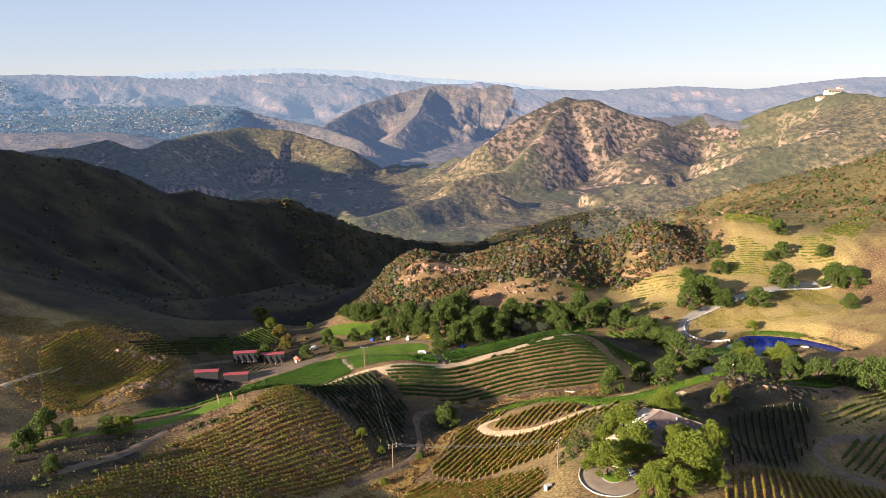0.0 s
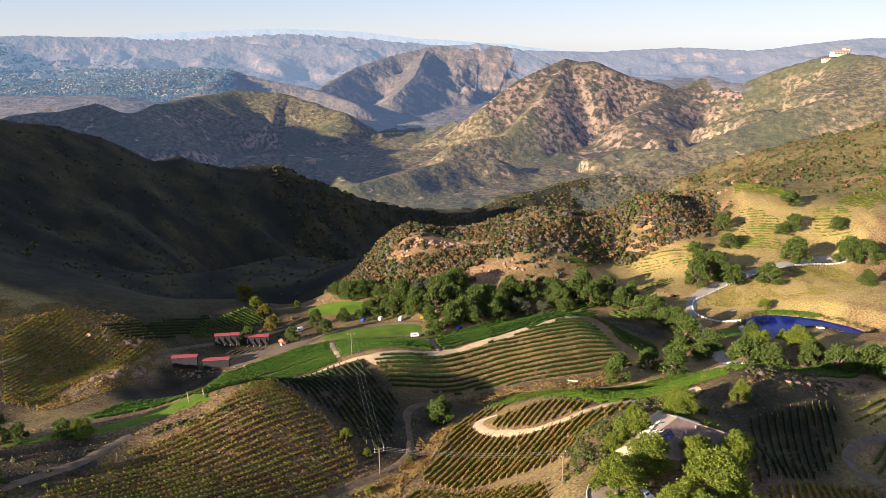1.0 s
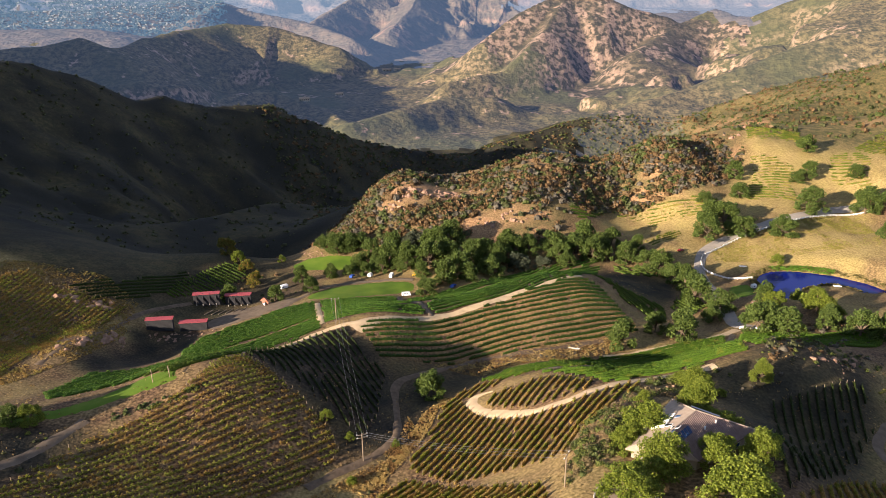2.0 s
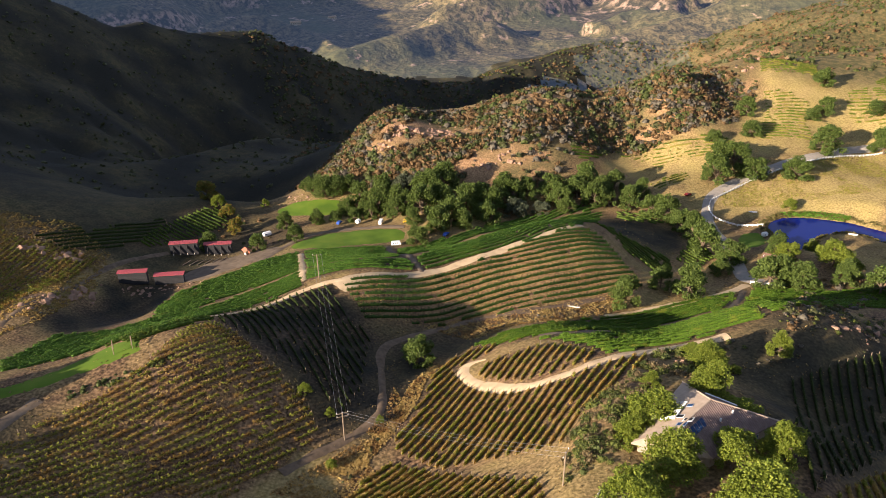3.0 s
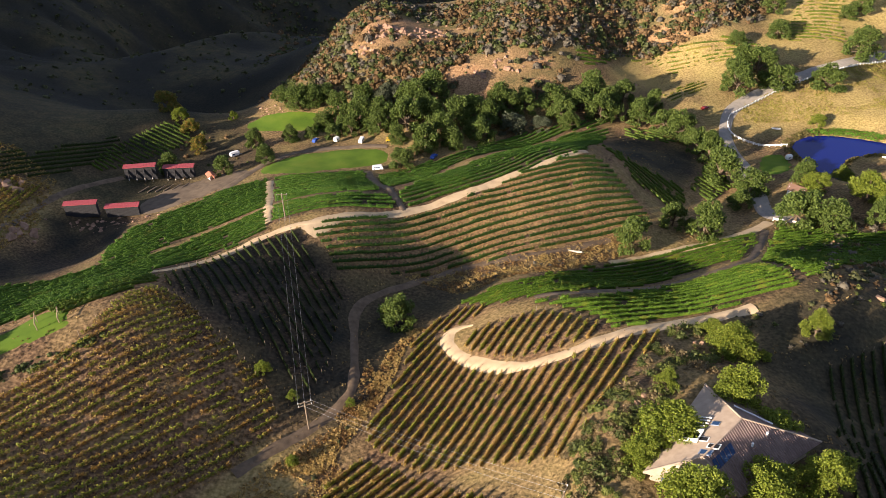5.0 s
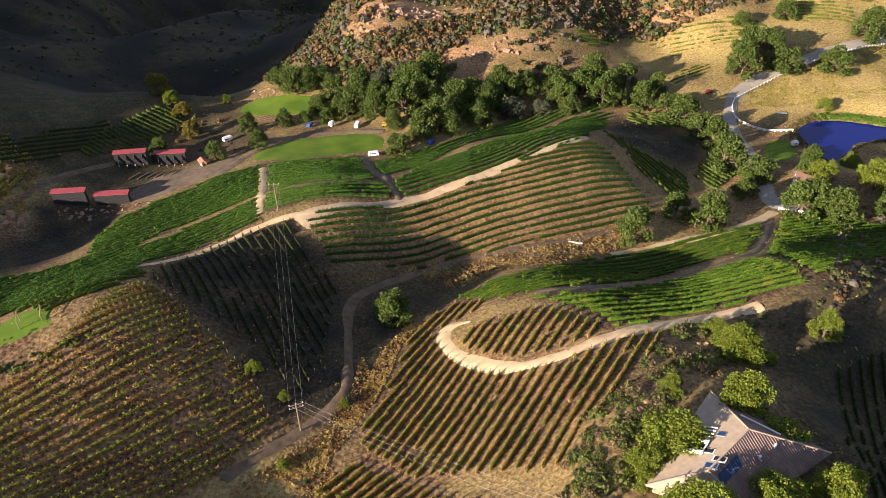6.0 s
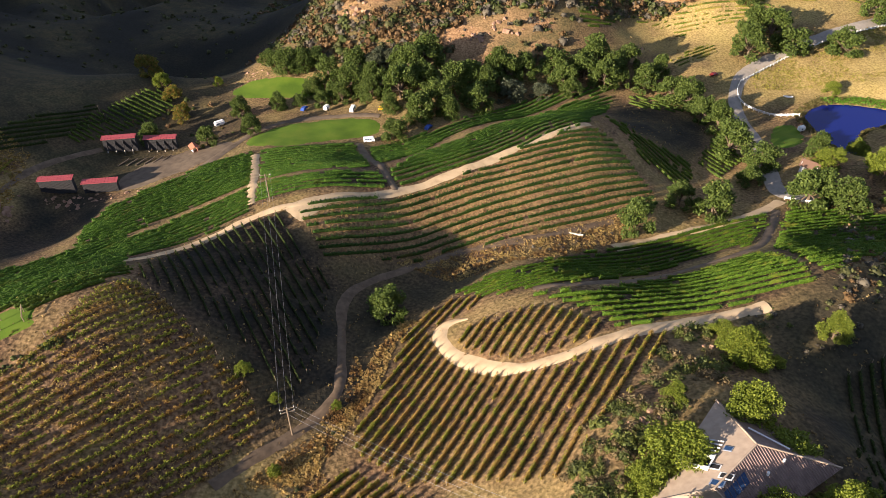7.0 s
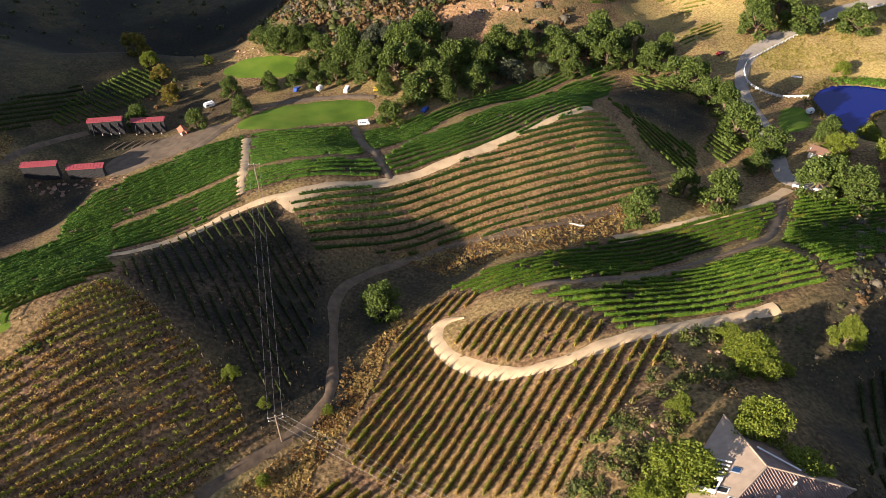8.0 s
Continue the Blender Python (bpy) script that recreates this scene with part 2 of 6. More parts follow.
# ---- plan of fields, tracks and lawns ----
LAWN_EVENT = [(-66.9, 397.2), (-58.6, 412.5), (-43.1, 420.6), (-23.8, 421.7), (-7.8, 419.5), (-5.5, 406.4), (-15, 401.9), (-30.4, 397.2), (-47.3, 391.2)]
LAWN_UPPER = [(-84.3, 451.9), (-73.6, 465.6), (-51.6, 463.9), (-33.8, 457.8), (-39.4, 448.1), (-57.1, 445.5), (-72.8, 446.5)]
LAWN_ARBOUR = [(-153, 222), (-130, 231), (-115, 243), (-98.7, 256.6), (-89.3, 269), (-79.6, 263.7), (-76.6, 256.5), (-91.8, 249.2), (-103.5, 240.9), (-113, 235), (-129, 225), (-150, 217)]
LAWN_POND = [(166.6, 418.7), (177.3, 415.1), (169.1, 390), (154.6, 385), (154.8, 397.1)]
YARD = [(-112.7, 375.7), (-105.5, 392.6), (-91.8, 401.1), (-81.1, 405.5), (-69.3, 407), (-66.6, 396.1), (-78.6, 381.1), (-93.1, 370.6), (-104.5, 365.9)]
TURNING_CIRCLE = [(38.5, 184.5), (41.3, 192.4), (44.7, 192.9), (50.7, 190.1), (55.4, 186.2), (56.5, 181.4), (53.9, 177.5), (49.2, 174.3), (43.9, 174.7), (40, 178.1)]
STRAW_BANK = [(170.1, 460.1), (217.7, 480.7), (260.3, 497.7), (287.8, 506.1), (261.8, 440.9), (237.8, 417.8), (220.2, 427.9), (198.8, 432.3), (178.4, 433.7),
    (164.2, 436.8)]
STRAW_FIELD = [(109.4, 496), (147.9, 520.5), (190.2, 518.8), (226.5, 573.2), (249.2, 631.6), (302.8, 612.2), (347.3, 604.4), (299.1, 508.8), (242.8, 499.5), (219,
    492.7), (184, 478.7), (147.7, 466.5), (133.3, 474), (110.1, 477.9)]
CREST_TRACK = [(-80, 296.1), (-68.6, 294.1), (-59.3, 304.3), (-45.7, 315.9), (-34.6, 321.7), (-26.2, 322.9), (-14.9, 329), (2.3, 335.1), (19.6, 345.4), (34.3,
    353.3), (48.8, 363.6), (64, 372.7), (76.1, 381.8)]
CROSS_TRACK = [(-56.1, 385.3), (-49.7, 354.2), (-43.6, 326.5)]
GREY_TRACK = [(-15.7, 396.7), (-7.3, 366.3), (-1.4, 345.5), (2.6, 336.3)]
LOOP_TRACK = [(95, 261), (90, 260.4), (83.8, 259.5), (77.3, 259), (65.3, 257), (51.9, 253.4), (42.9, 250.7), (33.6, 250.9), (25.6, 255.4),
    (19, 261.9), (16, 268.4), (16.6, 273.9), (20.1, 275.7), (24, 275)]
VALLEY_TRACK = [(-33.5, 226), (-25.8, 233.9), (-18.2, 240.2), (-11.4, 247.2), (-8.2, 254.6), (-9.9, 271.4), (-11.7, 288.8), (-4.7, 298.5), (8.1, 306.5), (21.9,
    314.8), (39.7, 318.5), (58.4, 325), (76.5, 332.6)]
STRIP_TRACK = [(41.8, 282.7), (63, 284.4), (80.8, 291.8), (96.1, 299.2), (111.6, 303.2), (123, 317.8), (136.3, 341.1)]
FOOT_TRACK = [(140.5, 347.6), (124.6, 335.3), (107.5, 329.1), (87.9, 324.5), (73.8, 318.4)]
MAIN_ROAD = [(152.6, 342.8), (146.5, 350.5), (142.3, 354.4), (144.4, 365.7), (147.7, 381.9), (151.8, 403.7), (153.3, 422.1), (154.6, 437.6), (162.1, 454.1),
    (178.6, 465.8), (196.7, 474.6), (215.8, 483.5), (243.9, 493.9), (264.6, 507.2), (288.3, 507.3)]
LAWN_TRACK = [(-81.8, 370.1), (-73, 385.5), (-68.2, 402.3), (-55, 419.3), (-38.8, 424.3), (-24, 424.6), (-7.9, 421.4)]
BEND_TRACK = [(180.2, 255.6), (150.2, 246.2), (134.6, 234.9), (131.3, 226.5), (136.4, 221), (150, 217.9), (156.1, 211.8)]
SOUTH_TRACK = [(-119.6, 201.9), (-114.8, 209.7), (-107.6, 217.8), (-103.1, 230.2), (-99.4, 238.4)]
WEST_TRACK = [(-154.8, 309.7), (-152.4, 327.7), (-148, 346.1), (-144.2, 372.2), (-135, 387.6), (-123.4, 399.7)]
WEST_PATH = [(-202.8, 309), (-198.7, 329.3), (-193, 344.4)]
BLOCKS = []
BLOCKS.append(('lush', [(-102.7, 321.5), (-108.5, 341), (-104.7, 353.6), (-90.2, 368.6), (-73.9, 380.5), (-57.5, 388.7), (-49.4, 349.5), (-70.5, 335.9), (-84.7, 323.4),
    (-93.9, 310)], [(-95, 310.5), (-60, 335), (-38, 346)]))
BLOCKS.append(('lush', [(-89.1, 304.5), (-81.6, 320.4), (-69.3, 332.5), (-47.8, 343.2), (-44, 326), (-42, 321.5), (-49, 317), (-59, 309), (-67, 300.5), (-73, 298.5), (-86, 299.5)], [(-95, 302),
    (-60, 327), (-38, 338)]))
BLOCKS.append(('lush', [(-55.4, 389.3), (-36.6, 393.4), (-17.3, 397.8), (-6, 351.7), (-23.3, 351.8), (-35, 351.8), (-47.2, 352.5)], [(-40.3, 332.3), (2.1, 341.1)]))
BLOCKS.append(('lush', [(-46.4, 347.1), (-33.6, 345.3), (-22.3, 346.1), (-4.7, 347.5), (2.2, 338.4), (-10, 333.7), (-23.8, 331.4), (-33.9, 327.9), (-42.2, 326)], [(-40.3,
    332.3), (2.1, 341.1)]))
BLOCKS.append(('lush', [(-11.4, 391.1), (1.3, 397.7), (20.7, 410), (37.1, 425.2), (55.8, 439), (76.7, 443.9), (102.1, 448.3), (102.7, 443.8), (75.3, 433.6), (48.4, 415),
    (24.1, 397.8), (10.8, 376.4), (1.3, 357.9), (-4.3, 354.4)], [(3.9, 344.4), (34.7, 358.9), (66.2, 386)]))
BLOCKS.append(('lush', [(-0.9, 346.7), (4.1, 337.6), (19.6, 346.9), (34.4, 354.6), (48.7, 362.5), (63.8, 371.6), (73.6, 379.8), (95.4, 427.4), (99.5, 440.4), (74.9, 431),
    (47.5, 407), (28.1, 387.4), (11, 369), (3.5, 354.5)], [(3.9, 344.4), (34.7, 358.9), (66.2, 386)]))
BLOCKS.append(('brown', [(-28.3, 319.4), (-22.3, 325.8), (-9.7, 329.7), (2.4, 333.4), (20.6, 342.6), (34.2, 351.2), (48.6, 361.8), (74.4, 378.5), (82.3, 374.3), (87.7,
    362.8), (93.6, 349.8), (94.8, 341.6), (78.7, 334.7), (58.7, 327.3), (39.8, 319.9), (21.9, 315.1), (8.1, 308.8), (3, 308.1), (-17.7, 303.8), (-23.3,
    312)], [(-23.2, 311), (4.4, 322.1), (19.4, 331.5), (61, 347.8), (91.5, 360.1)]))
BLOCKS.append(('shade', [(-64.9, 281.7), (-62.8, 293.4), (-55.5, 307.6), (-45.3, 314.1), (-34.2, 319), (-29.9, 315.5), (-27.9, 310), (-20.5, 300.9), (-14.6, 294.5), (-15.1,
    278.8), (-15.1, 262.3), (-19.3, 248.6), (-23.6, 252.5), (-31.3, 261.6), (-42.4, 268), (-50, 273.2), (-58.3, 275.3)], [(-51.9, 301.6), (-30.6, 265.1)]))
BLOCKS.append(('sparse', [(-66, 276.5), (-57, 273), (-45, 263.5), (-38, 259), (-29, 249), (-25, 240.5), (-33, 229.5), (-41.5, 218), (-50, 205), (-70, 190), (-114, 184), (-110, 200),
    (-99.5, 221), (-96, 230), (-84, 240), (-75, 253)], [(-62, 233.8), (-48.2, 246.9)]))
BLOCKS.append(('lush', [(-134.5, 277.2), (-132.3, 306.2), (-113, 310.3), (-96.9, 319.1), (-85.1, 323.8), (-69.4, 291.6), (-68.3, 268.2), (-80.8, 268.9), (-94.8, 267.2),
    (-107.7, 263.8), (-121.9, 258.4)], [(-129.7, 275.6), (-91.6, 311.4)]))
BLOCKS.append(('olive', [(-94, 265), (-70, 289), (-63, 283), (-69, 270), (-81, 262)], [(-94, 264), (-68, 284)]))
BLOCKS.append(('gold', [(-5.4, 237.7), (-0.9, 246.5), (1.9, 254.6), (4.7, 268), (8.8, 277.5), (13.4, 272.8), (15.6, 264.3), (20.3, 258.2), (26.7, 252.8), (33.4, 249.1),
    (42.6, 248.5), (51.5, 251.5), (60.8, 254.2), (69.9, 255.7), (66.9, 249.8), (61, 242.2), (52.3, 229.9), (43, 219.3), (39.1, 213.8), (7.9, 223.8), (0.2,
    231.3)], [(20.6, 226.7), (33.2, 246.4)]))
BLOCKS.append(('gold', [(19.8, 269), (22.2, 262.8), (28, 257), (34, 254), (42.5, 253.2), (51, 255.8), (58.5, 259.8), (48.3, 269.5), (41.3, 273.5), (35.4, 272), (27, 272)],
    [(20.6, 226.7), (33.2, 246.4)]))
BLOCKS.append(('gold', [(6.7, 274.4), (11, 280.9), (19.6, 288.6), (28.7, 285.3), (25.4, 280.1), (19.4, 277.7), (15.2, 274.5), (13.4, 272.8), (10.5, 268.9)], [(20.6, 226.7),
    (33.2, 246.4)]))
BLOCKS.append(('green', [(21.2, 291.7), (34.6, 300.4), (48.5, 305.9), (67.9, 316.2), (87.9, 324.5), (107.5, 329.1), (131, 337), (126.5, 325.2), (113.4, 310), (97.2, 305.6),
    (83.1, 297.8), (63.6, 286.7), (47.7, 282.9), (35.8, 281.8), (28.6, 284.2)], [(45.4, 296.4), (110.2, 317.7)]))
BLOCKS.append(('green', [(39.8, 278.7), (57, 278.3), (74.5, 287.2), (91.3, 291.7), (108.4, 296.9), (110.5, 292.8), (108.4, 266.3), (99.4, 265), (90, 262.6), (79.6, 261.8),
    (66.1, 259.9), (58.3, 259.8), (55.6, 265.1), (48.7, 272.2)], [(41.8, 272.5), (91, 274.8)]))
BLOCKS.append(('green', [(130.8, 326.8), (140.3, 341.6), (152.8, 339.4), (165.1, 332.7), (198.8, 335.2), (180.8, 307.6), (153.6, 298.4), (111.8, 268), (111.3, 279.5), (114.9,
    299.4)], [(129.8, 316.1), (156.9, 320.4)]))
BLOCKS.append(('olive', [(104, 430), (105.5, 440), (113.5, 442.5), (131, 429), (125, 427)], [(110.6, 442.6), (131.3, 430)]))
BLOCKS.append(('olive', [(138.8, 410.6), (140.7, 398.5), (137.7, 379.4), (123.5, 366.6), (118.5, 378.4), (125.6, 389.1)], [(121.9, 381.3), (129.8, 366.7)]))
BLOCKS.append(('olive', [(85.5, 405), (86.5, 391), (93, 368.5), (104.5, 358), (113, 361.5), (117.5, 377), (107.1, 383.5), (93.9, 391.2)], [(88, 395), (112, 362)]))
BLOCKS.append(('olive', [(-125.1, 435.6), (-117.4, 446.6), (-107.8, 446.2), (-103.2, 435.9), (-110.5, 426.4), (-126.5, 404.7), (-137.8, 395.4), (-135.9, 415.4)], [(-122.1,
    443.3), (-107.6, 438.4)]))
BLOCKS.append(('straw', [(239.3, 600.6), (283, 599.4), (268.6, 568.6), (231.6, 575.1)], [(233.7, 584.8), (274.8, 584.7)]))
BLOCKS.append(('straw', [(228.8, 558.8), (243.8, 553.5), (253.2, 540.3), (245.5, 528.4), (245, 508.4), (209.4, 509.7)], [(219.9, 531.7), (245.5, 528.4)]))
BLOCKS.append(('straw', [(118, 511), (140.6, 519), (142.5, 502), (123, 507)], [(120, 506), (140, 512)]))
BLOCKS.append(('straw', [(144.6, 517.6), (164.8, 512.9), (195.4, 511.3), (191.1, 500.6), (170.1, 495.3), (141.4, 498.1)], [(143.8, 509.3), (188.1, 501.2)]))
BLOCKS.append(('olive', [(88, 505), (106, 510), (112.4, 499), (94, 483), (88.6, 492.5)], [(87.4, 501), (108.9, 510)]))
BLOCKS.append(('straw', [(279.3, 550.9), (302.6, 558), (307.5, 544.9), (297.6, 520), (274, 528)], [(277, 541.8), (294.4, 539.4)]))
BLOCKS.append(('straw', [(301.4, 560), (359.7, 606.1), (354.7, 574.1), (318.7, 539.3)], [(305.1, 559.1), (338, 568.1)]))
BLOCKS.append(('straw', [(130, 467.3), (157.4, 484.2), (156.3, 470.3), (134.2, 458.8)], [(129.3, 464.4), (157.5, 479.4)]))
BLOCKS.append(('gold', [(-17.9, 216.8), (-4.8, 231.8), (12.7, 218.7), (31.1, 202.2), (30.9, 194.9), (24.6, 178.7)], [(-16.1, 219.1), (-3.7, 230.8)]))
BLOCKS.append(('gold', [(81.5, 184.3), (112.7, 209.3), (130.8, 214.5), (146.3, 212), (132.2, 181.9), (67.2, 158.9)], [(109, 204), (101.4, 182.3)]))
BLOCKS.append(('olive', [(142.1, 235.1), (161.5, 250.5), (181.1, 257.2), (169.9, 226.3), (151.2, 222.3), (141.1, 225.6)], [(142.2, 227.6), (162.4, 248.2)]))
BLOCKS.append(('straw', [(140.7, 249.6), (159.2, 267.3), (206.4, 309.4), (219.5, 308.5), (193.5, 269.5), (157.2, 255.1)], [(145.2, 254), (183, 283.4)]))
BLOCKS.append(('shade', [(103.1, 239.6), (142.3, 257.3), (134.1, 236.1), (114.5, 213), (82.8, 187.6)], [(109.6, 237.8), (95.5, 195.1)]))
BLOCKS.append(('sparse', [(-208.9, 351.1), (-207.9, 373.8), (-197.8, 387.5), (-179.8, 378.9), (-157.8, 380.3), (-146.1, 379.2), (-155.6, 346.3), (-160.5, 323.7), (-165.9,
    297.7), (-177.7, 295)], [(-175.2, 315.5), (-167.6, 363)]))
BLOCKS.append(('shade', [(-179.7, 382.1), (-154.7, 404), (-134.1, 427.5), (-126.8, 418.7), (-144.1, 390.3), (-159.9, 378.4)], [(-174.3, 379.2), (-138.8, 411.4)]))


# ---- materials ----
class Mat:
    """A node material under construction."""

    def __init__(self, name, rough_value=0.9):
        self.m = bpy.data.materials.new(name)
        self.m.use_nodes = True
        self.t = self.m.node_tree
        self.b = self.t.nodes["Principled BSDF"]
        self.b.inputs["Roughness"].default_value = rough_value
        self.b.inputs["Specular IOR Level"].default_value = 0.2

    def node(self, kind, **values):
        n = self.t.nodes.new(kind)
        for k, v in values.items():
            n.inputs[k].default_value = v
        return n

    def link(self, a, b):
        self.t.links.new(a, b)

    def place(self):
        return self.node("ShaderNodeNewGeometry").outputs["Position"]

    def noise(self, scale, detail=4.0, where=None, distort=0.0):
        n = self.node("ShaderNodeTexNoise", Scale=scale, Detail=detail, Distortion=distort)
        self.link(where if where is not None else self.place(), n.inputs["Vector"])
        return n.outputs["Fac"]

    def ramp(self, fac, *stops):
        n = self.t.nodes.new("ShaderNodeValToRGB")
        e = n.color_ramp.elements
        while len(e) < len(stops):
            e.new(0.5)
        for el, (p, c) in zip(e, stops):
            el.position, el.color = p, (*c, 1) if len(c) == 3 else (c[0], c[0], c[0], 1)
        self.link(fac, n.inputs["Fac"])
        return n.outputs["Color"]

    def mix(self, fac, a, b):
        n = self.t.nodes.new("ShaderNodeMix")
        n.data_type = "RGBA"
        for s, v in ((n.inputs[0], fac), (n.inputs[6], a), (n.inputs[7], b)):
            if isinstance(v, (int, float)):
                s.default_value = v
            elif isinstance(v, tuple):
                s.default_value = (*v, 1)
            else:
                self.link(v, s)
        return n.outputs[2]

    def colour(self, c):
        if isinstance(c, tuple):
            self.b.inputs["Base Color"].default_value = (*c, 1)
        else:
            self.link(c, self.b.inputs["Base Color"])

    def bump(self, fac, strength, distance):
        n = self.node("ShaderNodeBump", Strength=strength, Distance=distance)
        self.link(fac, n.inputs["Height"])
        self.link(n.outputs["Normal"], self.b.inputs["Normal"])


def plain(name, colour, roughness=0.8, metal=0.0, vary=0.15, scale=3.0):
    """Paint, metal or timber of one hue with blotches and grain."""
    q = Mat(name, roughness)
    dark = tuple(c * (1 - vary) for c in colour)
    light = tuple(min(1, c * (1 + vary)) for c in colour)
    q.colour(q.mix(q.noise(scale * 5, 3), q.ramp(q.noise(scale, 4), (0.3, dark), (0.7, light)), colour))
    q.b.inputs["Metallic"].default_value = metal
    return q.m


def ground_material():
    """Dry grass, scrub, bare soil and a dark tone for chaparral and painted shade, with the share of each stored on the
    sheet.
    """
    q = Mat("ground", 0.95)
    zone = q.node("ShaderNodeAttribute")
    zone.attribute_name = "zone"
    split = q.node("ShaderNodeSeparateColor")
    q.link(zone.outputs["Color"], split.inputs[0])
    grain = q.noise(1.1, 7)
    patch = q.noise(0.09, 5)
    soil = q.ramp(grain, (0.34, (0.045, 0.027, 0.016)), (0.5, (0.125, 0.075, 0.041)), (0.68, (0.26, 0.16, 0.085)))
    gold = q.mix(patch, q.ramp(grain, (0.3, (0.20, 0.135, 0.055)), (0.75, (0.47, 0.345, 0.155))), q.ramp(grain, (0.3, (0.17, 0.14, 0.038)), (0.75, (0.44, 0.345, 0.115))))
    scrub = q.mix(q.ramp(q.noise(0.22, 6), (0.40, (0.0,)), (0.6, (1.0,))), q.ramp(grain, (0.25, (0.035, 0.042, 0.016)), (0.8, (0.13, 0.11, 0.045))), q.ramp(grain, (0.25, (0.07, 0.06, 0.025)), (0.8, (0.25, 0.18, 0.075))))
    rock = q.ramp(grain, (0.25, (0.13, 0.072, 0.038)), (0.5, (0.32, 0.185, 0.092)), (0.75, (0.50, 0.315, 0.165)))
    c = q.mix(split.outputs["Red"], soil, gold)
    c = q.mix(split.outputs["Green"], c, scrub)
    c = q.mix(split.outputs["Blue"], c, rock)
    thicket_shade = q.ramp(grain, (0.25, (0.011, 0.012, 0.010)), (0.8, (0.034, 0.032, 0.022)))
    q.colour(q.mix(zone.outputs["Alpha"], c, thicket_shade))
    q.bump(grain, 0.6, 0.5)
    return q.m


def distance_material(name, low, high, bare, size, glow, stony=0.0, green=None):
    """Hills kilometres off, in the blue of the air between: scrub, grass and broken bare rock."""
    q = Mat(name, 1.0)
    patch, speck, fine = q.noise(1 / size, 5), q.noise(4.5 / size, 5), q.noise(13 / size, 3)
    c = q.mix(q.ramp(q.mix(0.4, speck, fine), (0.42, (0.0,)), (0.60, (1.0,))), low, high)
    if green:
        c = q.mix(q.ramp(q.noise(0.16 / size, 3), (0.42, (0.0,)), (0.58, (0.8,))), c, q.mix(speck, low, green))
    stone = q.ramp(q.mix(0.5, speck, fine), (0.40, tuple(v * 0.22 for v in bare)), (0.50, tuple(v * 0.7 for v in bare)), (0.66, bare))
    c = q.mix(q.ramp(q.mix(0.35, patch, speck), (0.60 - stony, (0.0,)), (0.64 - stony, (1.0,))), c, stone)
    up = q.node("ShaderNodeSeparateXYZ")
    q.link(q.node("ShaderNodeNewGeometry").outputs["Normal"], up.inputs[0])
    steep = q.ramp(up.outputs["Z"], (0.66 + stony, (0.85,)), (0.82 + stony, (0.0,)))
    broken = q.node("ShaderNodeMath")
    broken.operation = "MULTIPLY"
    q.link(steep, broken.inputs[0])
    q.link(q.ramp(speck, (0.44, (0.0,)), (0.54, (1.0,))), broken.inputs[1])
    q.colour(q.mix(broken.outputs[0], c, stone))
    q.bump(q.mix(0.3, speck, fine), 0.7, size * 0.12)
    # bluish emission painted in for air haze and lifted shadows, stronger farther off
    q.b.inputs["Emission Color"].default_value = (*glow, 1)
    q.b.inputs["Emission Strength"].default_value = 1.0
    return q.m


GROUND = ground_material()
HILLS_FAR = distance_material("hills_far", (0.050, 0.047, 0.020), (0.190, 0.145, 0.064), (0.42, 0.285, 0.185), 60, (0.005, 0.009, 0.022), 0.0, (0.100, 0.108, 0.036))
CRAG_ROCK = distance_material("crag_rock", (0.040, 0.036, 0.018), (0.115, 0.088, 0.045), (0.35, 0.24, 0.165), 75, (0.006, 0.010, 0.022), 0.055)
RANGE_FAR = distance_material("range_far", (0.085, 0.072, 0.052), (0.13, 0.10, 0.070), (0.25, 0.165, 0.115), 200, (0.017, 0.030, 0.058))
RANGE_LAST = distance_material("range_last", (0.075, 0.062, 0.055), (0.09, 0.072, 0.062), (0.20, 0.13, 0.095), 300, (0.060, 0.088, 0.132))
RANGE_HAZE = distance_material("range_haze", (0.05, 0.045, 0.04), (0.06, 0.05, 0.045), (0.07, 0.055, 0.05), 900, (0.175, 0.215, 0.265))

# ---- where the trees stand: place and crown width ----
OAKS_A = [
    (1.6, 283.8, 11.4), (-107.1, 411.5, 10.5), (-72, 430, 9), (-63, 411.4, 9.8), (-56, 437, 8.5), (-46, 439, 7.5), (-36, 439, 8.5),
    (-27, 440, 9), (0.6, 434.8, 18.9), (9.3, 416.4, 14.5), (-0.9, 402.2, 11.6), (-12.5, 445.1, 15.7), (5.2, 448.7, 15.7), (17.5, 423.6, 15.9),
    (25.1, 439.6, 15.4), (34.5, 428.1, 15), (32.8, 444.4, 14.3), (45.7, 449.8, 15.9), (58.9, 453.6, 13.4), (76.3, 447.6, 13.4), (87, 453.6, 16.3), (93,
    461.8, 16.6), (95.4, 446.3, 13.5), (103.6, 446.6, 9.5), (114.8, 446.2, 13.7), (125.7, 438.6, 15), (131.5, 431.7, 14.8), (-22.9, 447.3, 15.9), (-34.3,
    457.9, 13.7), (-56.1, 467.1, 15.5)]
